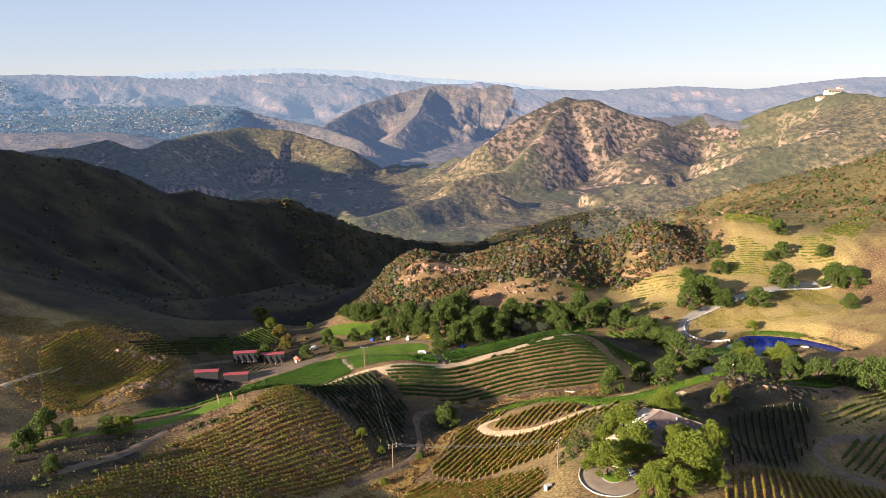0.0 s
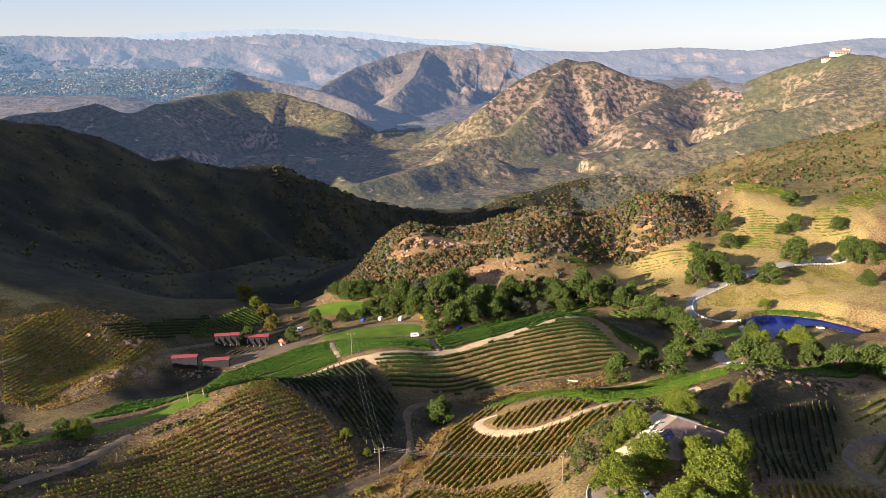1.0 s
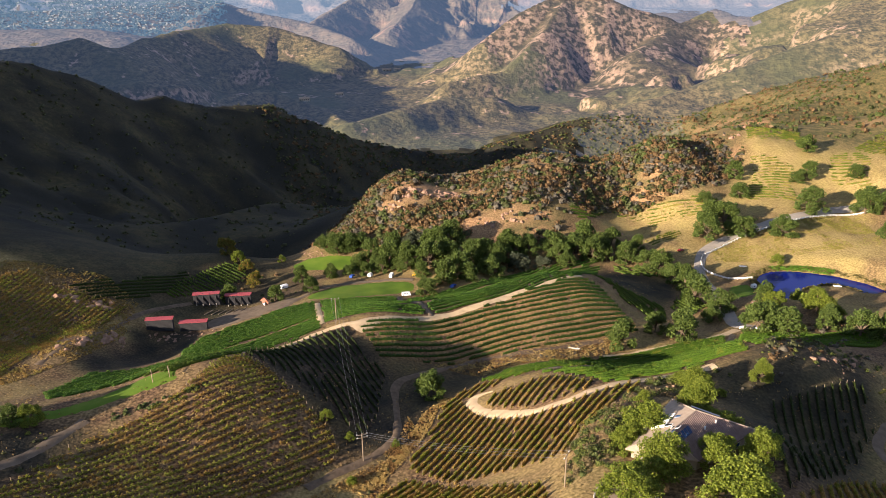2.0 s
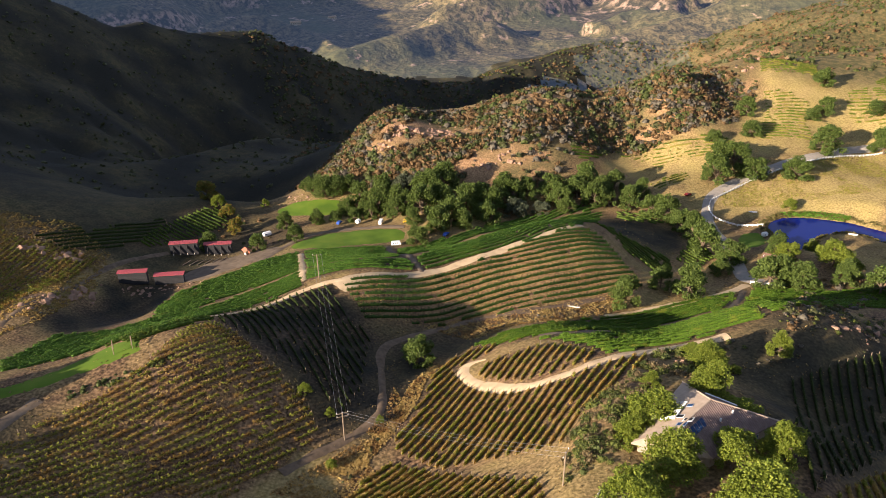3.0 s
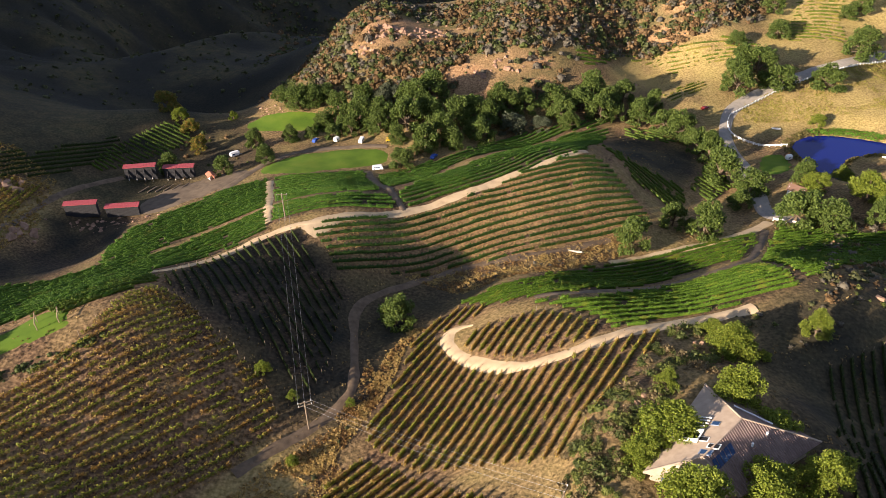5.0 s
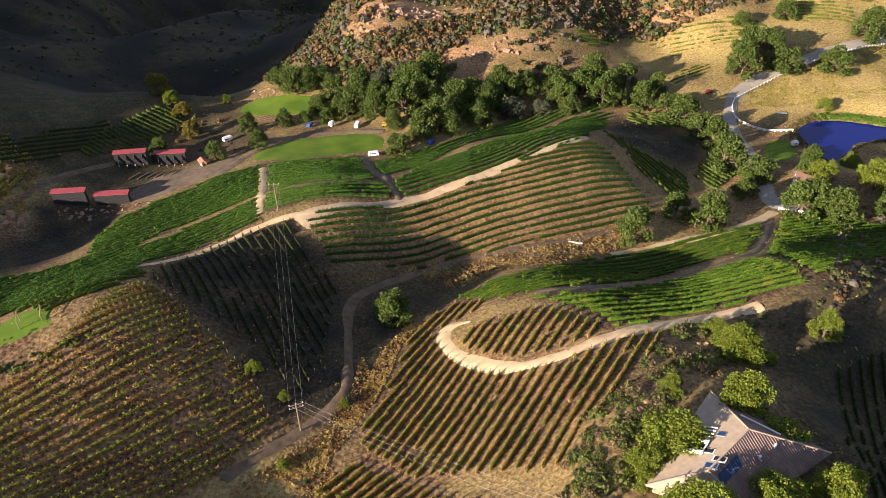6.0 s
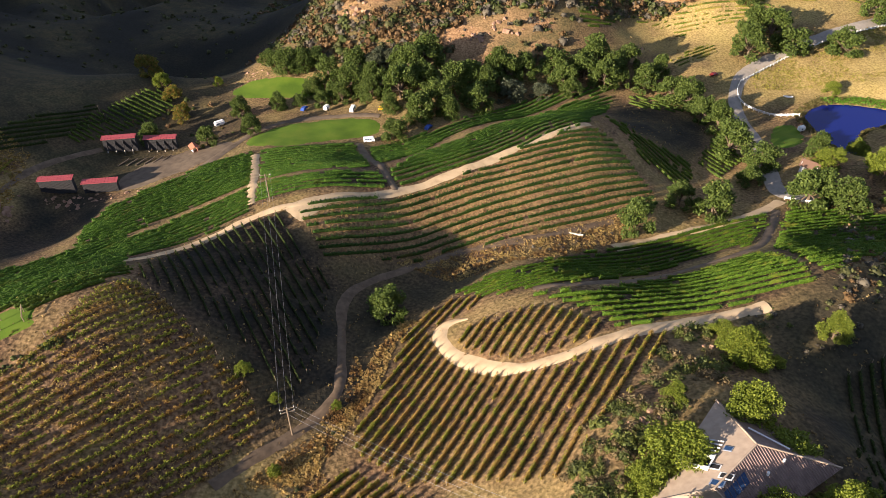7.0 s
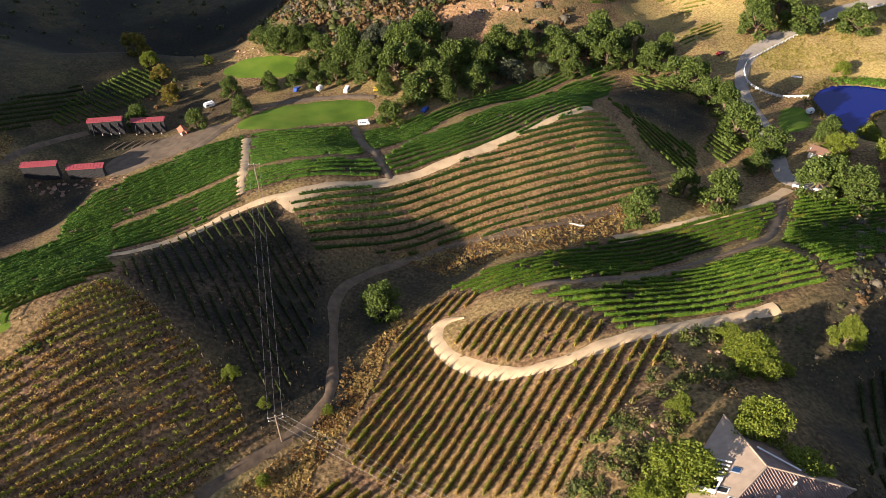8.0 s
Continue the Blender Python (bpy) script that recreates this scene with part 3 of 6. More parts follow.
OAKS_B = [
    (-65.6, 474.3, 11.6), (-48.4, 467.9, 12.7), (137.7, 409.2, 14.1), (134.5, 384.9, 16.7), (143.7, 373.7, 12.9), (135.4, 363.5, 10.2), (112.1, 337.5,
    15.1), (102.1, 343.9, 10.2), (82.6, 327.2, 14), (158.3, 337.3, 14.1), (148.4, 344.6, 17.3), (166, 378, 11), (-80.8, 404.4, 9.4), (-13, 437, 11),
    (-3.5, 425, 10), (11.5, 440.3, 15.4), (22.2, 419.1, 10.9), (40.2, 441, 14.2), (51, 450.6, 13.3), (73.1, 456.6, 14.9), (79.3, 439.6, 10.5), (100.5,
    455, 13.8), (109.3, 460.8, 12.7), (122.6, 452.5, 11.2), (-41.5, 450.3, 10.8), (135, 421.5, 11.9), (-0, 454.7, 14.6), (12.8, 455.1, 15.9), (-21.2,
    459.6, 13.6), (-41.9, 470.5, 12.7)]
OAKS_C = [
    (-30.8, 445.5, 9.3), (-18, 441, 8.8), (168.8, 467.2, 19.4), (183.6, 479.1, 21.7), (191.5, 470.5, 19.9), (177.8, 487.1, 16.9), (215.7, 468.7,
    18.6), (245.6, 496.6, 27.5), (260, 532.8, 13.8), (249.8, 528.4, 10.9), (267.3, 557.8, 13.9), (290.7, 530.9, 13.6), (283.9, 500.3, 19.6), (295.4,
    494.8, 17.4), (272.2, 456.4, 12.1), (180.4, 506.2, 10.1), (205.6, 513.7, 14.5), (209.9, 535.5, 12.9), (183.5, 326, 14.1), (195.8, 323.8, 15.8),
    (200.6, 309.7, 18.5), (215.3, 312.2, 19), (-137.4, 229.2, 9.2), (-130, 229.8, 6.8), (-118.6, 234.7, 6.8), (-137.4, 215.8, 8.8),
    (-121.8, 203.5, 6.2), (176, 338.1, 10.2)]
OAKS = OAKS_A + OAKS_B + OAKS_C
GREYS_A = [
    (51.5, 439.8, 14.3), (65.7, 441.3, 10.5), (-12, 460.5, 12.2), (-4.1, 461.6, 10.9)]
GREYS = GREYS_A
BRIGHTS_A = [
    (-113, 235.5, 6.6), (57.9, 212.4, 12), (73.4, 221.2, 10.1), (78.2, 212.9, 9.9), (71.4, 198.9, 10.1), (81.3, 201.5, 6.8), (57.2, 196.1, 12.1), (52.2, 208.9, 6.5), (47.1,
    186.4, 12.9), (57.1, 173.5, 9.9), (69.7, 182.2, 13.8), (75.5, 179.7, 7), (63.1, 173.4, 8.3), (82.2, 243.1, 9.5), (104.7, 249, 6.9), (89.2, 241.5,
    3.4), (-31.2, 253.8, 3.9), (-23.2, 248.4, 3), (-8.8, 248.2, 2.5), (-20.8, 230.1, 2.9), (165, 366.7, 10.7), (187.6, 385.5, 9), (-88.9, 460.8, 4.6),
    (-112.1, 450.7, 8.5), (51.4, 207.7, 6.4), (83.2, 244.1, 8.8), (83.5, 201.3, 9), (81.3, 252, 5.6), (61.7, 227.7, 4.2), (180.5, 356.8, 14.1), (183.3,
    347.7, 10.1)]
BRIGHTS_B = [
    (201.6, 440.9, 7)]
BRIGHTS = BRIGHTS_A + BRIGHTS_B
AUTUMNS_A = [
    (-120.8, 461.1, 12.8), (-105.4, 443.1, 9.5), (-98.3, 429.6, 9.1)]
AUTUMNS = AUTUMNS_A
SCRUB_HILL = [(-88, 505), (-80, 530), (-33, 548), (3, 552), (40, 562), (100, 577), (170, 592), (234.7, 599.7), (224, 555.6), (195.4, 523.8), (158.8, 516.4),
    (121.5, 509.2), (86.7, 486.2), (78.9, 470.4), (68.8, 462.2), (34.5, 461.8), (-12, 458.8), (-37.9, 470), (-63.5, 469.6)]
SCRUB_HOUSE = [(71.3, 255.9), (83.6, 258.7), (85.9, 251.8), (74.5, 232.7), (68, 232.9), (60.5, 223.5), (48.3, 221.5), (40.9, 213.1), (35.5, 215.1), (44.7, 223.1),
    (54.2, 232.9), (62.1, 242), (66.9, 249.8)]
SCRUB_RIDGE = [(106.4, 257.3), (133, 267.3), (180.7, 324.4), (211.7, 317.8), (224, 307.5), (248.4, 343.8), (231.3, 349.5), (195, 346.2), (162.4, 344.8)]
SCRUB_EAST = [(88.8, 259.6), (108.9, 264.3), (125.1, 273), (181.6, 296.7), (140, 254.4), (97.7, 244.7), (94.1, 251.1), (87.8, 253.7)]
SCRUB_FOOT = [(18.4, 312.8), (39.5, 317.2), (58.1, 322.3), (76, 329.6), (75.2, 325.5), (56.8, 314.4), (38.8, 309.4), (21.6, 304.4)]
SCRUB_SOUTH = [(-21.8, 227.9), (-11.4, 242.5), (-2.9, 262.2), (-0.2, 282.8), (-4.3, 256.8), (-7.8, 236.3), (-15, 219.9)]
SCRUB_BANK = [(38.8, 214.1), (44.5, 225.7), (51.1, 228.8), (56.9, 227.9), (51, 210.6), (45.7, 200.6), (41.8, 196.4), (35.2, 198.7)]
HEDGE_WEST = [(-92.9, 242.4), (-86.2, 245.9), (-81, 248.7), (-78.5, 247), (-84.8, 242.5), (-91.2, 238.6)]
HEDGE_EAST = [(-79.9, 248.5), (-70.1, 256), (-67.5, 255), (-77.2, 246)]
WEEDS_BANK = [(-13.9, 226.8), (-6.8, 239.2), (-1.1, 249.8), (2.1, 258.3), (4.6, 270.1), (8.8, 278.1), (12.6, 280.2), (5.7, 280.6), (-0.3, 268.1), (-3.7, 256.6),
    (-6.3, 247.6), (-10.9, 242.1), (-20.5, 230.9), (-24.5, 226.6)]
WEEDS_FOOT = [(3, 307.9), (20.1, 315.7), (39.7, 319.3), (58.6, 326.6), (78.7, 334.5), (84.3, 333.4), (76.7, 323.2), (56.2, 310.7), (38.6, 307.3), (21.4, 298),
    (14.9, 302.6)]
WEEDS_SOUTH = [(-35.4, 218), (-27.2, 227.5), (-17.7, 236.6), (-7.7, 252.1), (-5.6, 266), (-0.2, 252.1), (-6.8, 240.5), (-11.8, 233.4), (-5.2, 221.6), (-7.5, 218.1)]
SCRUB_WEST = [(-203.4, 357.3), (-188.8, 379.9), (-163.3, 383.8), (-147.9, 371.4), (-142.4, 342.8), (-140.9, 317.7), (-160.4, 329), (-164.4, 310.1), (-169.5,
    295.6)]


def mesh_object(name, verts, faces, material, parent=None, soft=False):
    me = bpy.data.meshes.new(name)
    me.from_pydata(verts, [], faces)
    if soft:
        me.shade_smooth()
    me.materials.append(material)
    ob = new(name, me)
    ob.parent = parent
    return ob


def build_ground():
    xs = axis(-3600, 3600, -235, 330, 2.6, 1.03, 20)
    ys = axis(-1200, 5000, 150, 600, 2.6, 1.03, 15)
    gx, gy = np.meshgrid(xs, ys)
    z = height(gx, gy)
    nx, ny = len(xs), len(ys)
    idx = np.arange(nx * ny).reshape(ny, nx)
    quads = np.stack([idx[:-1, :-1], idx[:-1, 1:], idx[1:, 1:], idx[1:, :-1]], -1).reshape(-1, 4)
    me = bpy.data.meshes.new("ground")
    me.vertices.add(nx * ny)
    me.vertices.foreach_set("co", np.stack([gx, gy, z], -1).ravel())
    me.loops.add(len(quads) * 4)
    me.loops.foreach_set("vertex_index", quads.ravel())
    me.polygons.add(len(quads))
    me.polygons.foreach_set("loop_start", np.arange(len(quads)) * 4)
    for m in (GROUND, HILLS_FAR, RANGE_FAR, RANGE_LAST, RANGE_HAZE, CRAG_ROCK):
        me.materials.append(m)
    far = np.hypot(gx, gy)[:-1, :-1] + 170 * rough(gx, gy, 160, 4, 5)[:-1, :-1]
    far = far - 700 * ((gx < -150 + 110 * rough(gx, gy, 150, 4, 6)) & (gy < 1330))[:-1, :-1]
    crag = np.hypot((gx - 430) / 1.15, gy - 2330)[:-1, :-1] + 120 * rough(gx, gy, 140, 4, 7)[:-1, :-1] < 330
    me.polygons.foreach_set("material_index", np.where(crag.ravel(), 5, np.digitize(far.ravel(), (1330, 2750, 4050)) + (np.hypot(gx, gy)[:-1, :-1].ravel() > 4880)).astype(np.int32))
    me.polygons.foreach_set("use_smooth", np.ones(len(quads), bool))
    me.update(calc_edges=True)
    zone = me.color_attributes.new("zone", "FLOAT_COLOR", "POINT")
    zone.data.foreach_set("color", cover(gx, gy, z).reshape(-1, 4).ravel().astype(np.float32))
    return tagged(new("ground", me), "rolling dry hills of golden grass, soil and dark scrub", "ground", kind="structure")


HILL_ROCKS = [(-12, 505, 11), (8, 508, 12), (24, 512, 8), (-24, 497, 7), (40, 477, 9), (56, 481, 8), (28, 472, 7)]
# rings where the ground colour is darkened to stand in for shade
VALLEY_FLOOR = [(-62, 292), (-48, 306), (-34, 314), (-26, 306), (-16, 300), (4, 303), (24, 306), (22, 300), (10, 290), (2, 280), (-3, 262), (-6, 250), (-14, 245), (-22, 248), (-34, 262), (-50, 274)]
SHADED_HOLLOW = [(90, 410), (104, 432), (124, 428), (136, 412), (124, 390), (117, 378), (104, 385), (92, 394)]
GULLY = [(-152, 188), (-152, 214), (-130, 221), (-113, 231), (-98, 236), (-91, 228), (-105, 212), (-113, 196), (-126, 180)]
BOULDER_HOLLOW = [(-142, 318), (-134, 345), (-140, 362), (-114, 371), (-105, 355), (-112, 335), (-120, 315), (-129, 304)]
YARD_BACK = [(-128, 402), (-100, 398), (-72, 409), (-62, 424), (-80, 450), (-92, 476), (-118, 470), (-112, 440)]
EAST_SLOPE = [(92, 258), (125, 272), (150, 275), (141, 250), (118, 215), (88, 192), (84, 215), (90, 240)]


def cover(x, y, z):
    """Shares of golden grass, scrub, rock, and the dark tone of chaparral and painted shade."""
    far = np.hypot(x, y)
    gold = 0.35 + 0.3 * rough(x, y, 30, 3, 41)
    for ring, share in ((STRAW_BANK, 1.0), (STRAW_FIELD, 0.95)):
        gold = np.maximum(gold, share * (1 - smooth(-10, 14, near_ring(x, y, ring, 40) + 8 * rough(x, y, 12, 2, 46))))
    for style, ring, _ in BLOCKS:
        k = 1 - smooth(-1, 2, near_ring(x, y, ring, 12))
        share = {"green": 0.0, "lush": 0.1, "brown": 0.22, "gold": 0.03, "sparse": 0.08, "shade": 0.0, "olive": 0.2, "straw": 0.95}[style]
        gold = gold * (1 - k) + (share + 0.15 * rough(x, y, 12, 3, 43)) * k
    scrub = smooth(590, 680, far) * (0.95 + 0.4 * rough(x, y, 60, 3, 31))
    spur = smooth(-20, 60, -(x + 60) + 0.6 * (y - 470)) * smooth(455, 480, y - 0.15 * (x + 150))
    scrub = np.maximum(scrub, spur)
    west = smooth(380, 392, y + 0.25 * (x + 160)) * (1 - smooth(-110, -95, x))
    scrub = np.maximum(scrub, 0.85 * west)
    scrub = np.maximum(scrub, 0.7 * smooth(88, 100, x) * (1 - smooth(130, 160, x)) * smooth(190, 205, y) * (1 - smooth(250, 262, y)))
    gold = gold + 0.25 * rough(x, y, 7, 3, 45)
    hill = 1 - smooth(-10, 10, near_ring(x, y, SCRUB_HILL, 40))
    bare = smooth(0.05, 0.4, rough(x, y, 24, 3, 47))
    scrub = np.where(hill > 0, hill * (0.7 - 0.65 * bare), scrub)
    gold = gold * (1 - hill) + hill * (0.30 + 0.25 * rough(x, y, 18, 3, 49))
    clear = np.max([1 - smooth(0.7, 1.3, np.hypot((x - cx) / 1.5, y - cy) / r) for cx, cy, r in HILL_ROCKS], axis=0)
    rock = np.maximum(0.5 * clear, hill * smooth(-0.05, 0.5, rough(x + 0.4 * y, y * 1.5, 20, 4, 53)))
    rock = np.maximum(rock, 0.8 * smooth(600, 800, far) * (1 - spur) * smooth(0.5, 0.9, rough(x, y, 70, 4, 59)))
    # chaparral on spur and west slope, darkened further for the shade there
    thicket_shade = np.maximum(spur, 0.8 * west) * (0.85 + 0.3 * rough(x, y, 25, 3, 63))
    # shade of valley, hollows and east slope, put into the ground colour
    ground_shade = np.maximum(0.8 * (1 - smooth(0, 12, near_ring(x, y, VALLEY_FLOOR, 30))), 0.75 * (1 - smooth(-4, 10, near_ring(x, y, EAST_SLOPE, 30))))
    ground_shade = np.maximum(ground_shade, 0.7 * (1 - smooth(-6, 8, near_ring(x, y, YARD_BACK, 30))))
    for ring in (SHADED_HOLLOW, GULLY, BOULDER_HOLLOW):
        ground_shade = np.maximum(ground_shade, 0.85 * (1 - smooth(-4, 6, near_ring(x, y, ring, 30))))
    thicket_shade = np.maximum(thicket_shade, ground_shade + 0.2 * rough(x, y, 8, 3, 67) * (ground_shade > 0.05))
    for style, ring, _ in BLOCKS:
        # shade between the vine rows, painted as darker ground over the whole block
        if style in ("lush", "green"):
            thicket_shade = np.maximum(thicket_shade, 0.6 * (1 - smooth(-2, 0.5, near_ring(x, y, ring, 12))))
        bare_share = {"brown": 0.34, "gold": 0.12, "sparse": 0.06, "olive": 0.25}.get(style, 0)
        if bare_share:
            rock = np.maximum(rock, (bare_share + 0.25 * rough(x, y, 9, 3, 65)) * (1 - smooth(-1, 6, near_ring(x, y, ring, 12))))
    return np.clip(np.stack([gold, scrub, rock, thicket_shade], -1), 0, 1)


build_ground()


def leaf_material(name, dark, mid, light, dry=None, dry_share=0.0, size=0.12, clump=2.4, single=0.5, thin=0.3):
    """Leaves: each a little different, in tufts and larger patches, and thin enough to let some sun through."""
    q = Mat(name, 0.6)
    one = q.node("ShaderNodeNewGeometry").outputs["Random Per Island"]
    tuft = q.ramp(q.noise(clump, 3), (0.32, (0.0,)), (0.68, (1.0,)))
    c = q.ramp(q.mix(1 - single, one, tuft), (0.1, dark), (0.5, mid), (0.9, light))
    patch = q.noise(size, 4)
    c = q.mix(q.ramp(patch, (0.40, (0.0,)), (0.7, (0.35,))), c, mid)
    if dry:
        c = q.mix(q.ramp(q.noise(size * 1.7, 5), (0.62 - dry_share, (0.0,)), (0.72 - dry_share, (0.85,))), c, dry)
    q.colour(c)
    glow = q.node("ShaderNodeBsdfTranslucent")
    q.link(c, glow.inputs["Color"])
    both = q.node("ShaderNodeMixShader")
    both.inputs[0].default_value = thin
    q.link(q.b.outputs[0], both.inputs[1])
    q.link(glow.outputs[0], both.inputs[2])
    q.link(both.outputs[0], q.t.nodes["Material Output"].inputs["Surface"])
    return q.m


VINE = {
    "lush": leaf_material("vine_lush", (0.024, 0.060, 0.010), (0.070, 0.150, 0.020), (0.160, 0.275, 0.036), (0.13, 0.17, 0.028), 0.03),
    "green": leaf_material("vine_green", (0.028, 0.058, 0.008), (0.080, 0.150, 0.015), (0.180, 0.285, 0.030), (0.20, 0.22, 0.03), 0.05),
    "brown": leaf_material("vine_deep", (0.016, 0.036, 0.009), (0.045, 0.092, 0.018), (0.095, 0.165, 0.030), (0.11, 0.11, 0.028), 0.04),
    "gold": leaf_material("vine_turning", (0.075, 0.085, 0.012), (0.185, 0.195, 0.024), (0.36, 0.34, 0.050), (0.36, 0.22, 0.065), 0.18, 0.22),
    "sparse": leaf_material("vine_sparse", (0.085, 0.095, 0.014), (0.21, 0.225, 0.030), (0.40, 0.39, 0.060), (0.32, 0.18, 0.050), 0.13, 0.14),
    # leaf colour darkened to carry the shade of its slopes
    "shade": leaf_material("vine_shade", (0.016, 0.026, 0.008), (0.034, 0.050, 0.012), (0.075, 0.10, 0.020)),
    "olive": leaf_material("vine_olive", (0.035, 0.062, 0.010), (0.08, 0.125, 0.017), (0.155, 0.21, 0.028)),
    "straw": leaf_material("vine_straw", (0.05, 0.075, 0.012), (0.11, 0.15, 0.018), (0.20, 0.23, 0.03), (0.30, 0.25, 0.06), 0.12),
}


def ground_patch(name, low, mid, high, scale, bump=0.4, fine=6.0):
    q = Mat(name, 0.95)
    a, b = q.noise(scale, 6), q.noise(fine, 4)
    c = q.mix(b, q.ramp(a, (0.3, low), (0.5, mid), (0.75, high)), mid)
    q.colour(c)
    q.bump(a, bump, 0.3)
    return q.m


TRACK = ground_patch("dirt_track", (0.30, 0.21, 0.125), (0.52, 0.385, 0.235), (0.62, 0.48, 0.31), 0.35)
# earth tone, lowered to carry the shade over the yard
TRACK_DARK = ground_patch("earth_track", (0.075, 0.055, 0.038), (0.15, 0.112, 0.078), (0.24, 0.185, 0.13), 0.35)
# brown earth, darkened further to paint in the valley's shade
TRACK_EARTH = ground_patch("brown_track_shaded", (0.06, 0.042, 0.028), (0.14, 0.10, 0.066), (0.24, 0.17, 0.11), 0.5)
ASPHALT = ground_patch("worn_asphalt", (0.20, 0.18, 0.155), (0.31, 0.275, 0.235), (0.37, 0.33, 0.28), 0.5, 0.1)
PAVING = ground_patch("drive_paving", (0.20, 0.155, 0.115), (0.29, 0.225, 0.165), (0.34, 0.27, 0.20), 0.5, 0.1)
LAWN = ground_patch("mown_lawn", (0.040, 0.085, 0.008), (0.095, 0.160, 0.014), (0.19, 0.22, 0.030), 0.11, 0.4, 2.6)
CONCRETE = plain("pale_concrete", (0.50, 0.46, 0.40), 0.9)


def cloud(name, centres, sizes, material, parent=None, aspect=1.0, lean=0.6):
    """Many small leaves, one four-sided blade at each centre."""
    n = len(centres)
    a = np.random.normal(size=(n, 3))
    a[:, 2] *= lean
    a /= np.linalg.norm(a, axis=1)[:, None]
    b = np.random.normal(size=(n, 3))
    b -= a * (a * b).sum(1)[:, None]
    b /= np.linalg.norm(b, axis=1)[:, None]
    a *= (sizes * aspect)[:, None] * 0.5
    b *= sizes[:, None] * 0.5
    v = np.stack([centres - a, centres - 0.75 * b + 0.1 * a, centres + a, centres + 0.75 * b - 0.1 * a], 1).reshape(-1, 3)
    me = bpy.data.meshes.new(name)
    me.vertices.add(n * 4)
    me.vertices.foreach_set("co", v.ravel())
    me.loops.add(n * 4)
    me.loops.foreach_set("vertex_index", np.arange(n * 4))
    me.polygons.add(n)
    me.polygons.foreach_set("loop_start", np.arange(n) * 4)
    me.update(calc_edges=True)
    me.materials.append(material)
    if name.startswith("mesh_"):
        return me
    ob = new(name, me)
    ob.parent = parent
    return ob


def round_line(points, times=2):
    """A line with its corners cut."""
    p = [Vector(q) for q in points]
    for _ in range(times):
        r = [p[0]]
        for a, b in zip(p, p[1:]):
            r += [a.lerp(b, 0.25), a.lerp(b, 0.75)]
        p = r + [p[-1]]
    return p


def round_ring(points, times=2):
    p = [Vector(q) for q in points]
    for _ in range(times):
        p = [q for a, b in zip(p, p[1:] + p[:1]) for q in (a.lerp(b, 0.25), a.lerp(b, 0.75))]
    return p


def steps_along(points, step):
    """Places every step metres along a line."""
    p = np.array([(q[0], q[1]) for q in points])
    s = np.r_[0, np.cumsum(np.hypot(*np.diff(p, axis=0).T))]
    at = np.arange(0, s[-1], step)
    return np.stack([np.interp(at, s, p[:, 0]), np.interp(at, s, p[:, 1])], -1)


def track(name, points, width, material, label, lift=0.22, ragged=0.5, kind="structure", taper=0.3):
    c = steps_along(round_line(points), 1.5)
    d = np.gradient(c, axis=0)
    d /= np.linalg.norm(d, axis=1)[:, None]
    side = np.stack([-d[:, 1], d[:, 0]], -1)
    n = len(c)
    at = np.arange(n) * 1.5
    verts = []
    for k, u in enumerate((-0.5, -0.25, 0, 0.25, 0.5)):
        ends = np.clip((at[-1] - at + 0.4) / taper, 0.1, 1) ** 0.6
        w = ends * width * u * (1 + (ragged * 0.5 * rough(at, at * 0 + k, 6, 3, 9) if abs(u) == 0.5 else 0))
        q = c + side * (w if np.ndim(w) else np.full(n, w))[:, None]
        low = -0.25 if abs(u) == 0.5 else (0.06 if u == 0 else 0)
        verts.append(np.c_[q, height(q[:, 0], q[:, 1]) + lift + low])
    v = np.stack(verts, 1).reshape(-1, 3)
    faces = [(i * 5 + k, i * 5 + k + 1, i * 5 + k + 6, i * 5 + k + 5) for i in range(n - 1) for k in range(4)]
    ob = mesh_object(name, v.tolist(), [f[::-1] for f in faces], material, soft=True)
    return tagged(ob, label, "track", kind=kind)


def drape(name, ring, step, lift, material, label, category, level=None, smoothing=2):
    """A sheet that lies on the land inside a ring."""
    from mathutils.geometry import delaunay_2d_cdt
    edge = [tuple(q) for q in round_ring(ring, smoothing)]
    xs, ys = [q[0] for q in edge], [q[1] for q in edge]
    gx, gy = np.meshgrid(np.arange(min(xs), max(xs), step), np.arange(min(ys), max(ys), step))
    keep = away(gx, gy, edge) < -step * 0.5
    pts = [Vector(q) for q in edge] + [Vector(q) for q in zip(gx[keep].tolist(), gy[keep].tolist())]
    m = len(edge)
    co, _, faces, *_ = delaunay_2d_cdt(pts, [(i, (i + 1) % m) for i in range(m)], [], 1, 1e-4)
    x, y = np.array([c[0] for c in co]), np.array([c[1] for c in co])
    z = np.full(len(co), level) if level is not None else height(x, y) + lift - 0.3 * (np.arange(len(co)) < m)
    ob = mesh_object(name, np.stack([x, y, z], -1).tolist(), [tuple(f) for f in faces], material, soft=True)
    return tagged(ob, label, category, kind="structure")


track("track_1", CREST_TRACK, 3.8, TRACK, "pale dirt track along the crest above the vines")
track("track_2", CROSS_TRACK, 3.6, TRACK, "ribbed dirt track crossing between green vineyard blocks")
track("track_3", GREY_TRACK, 3.2, TRACK_DARK, "grey track leading down to the event lawn")
track("track_4", LOOP_TRACK, 3.9, TRACK, "pale sandy track looping round the knoll", 0.25, taper=9.0)
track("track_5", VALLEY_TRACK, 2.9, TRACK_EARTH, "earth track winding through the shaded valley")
track("track_6", STRIP_TRACK, 3.0, TRACK_DARK, "narrow track between two green vineyard strips")
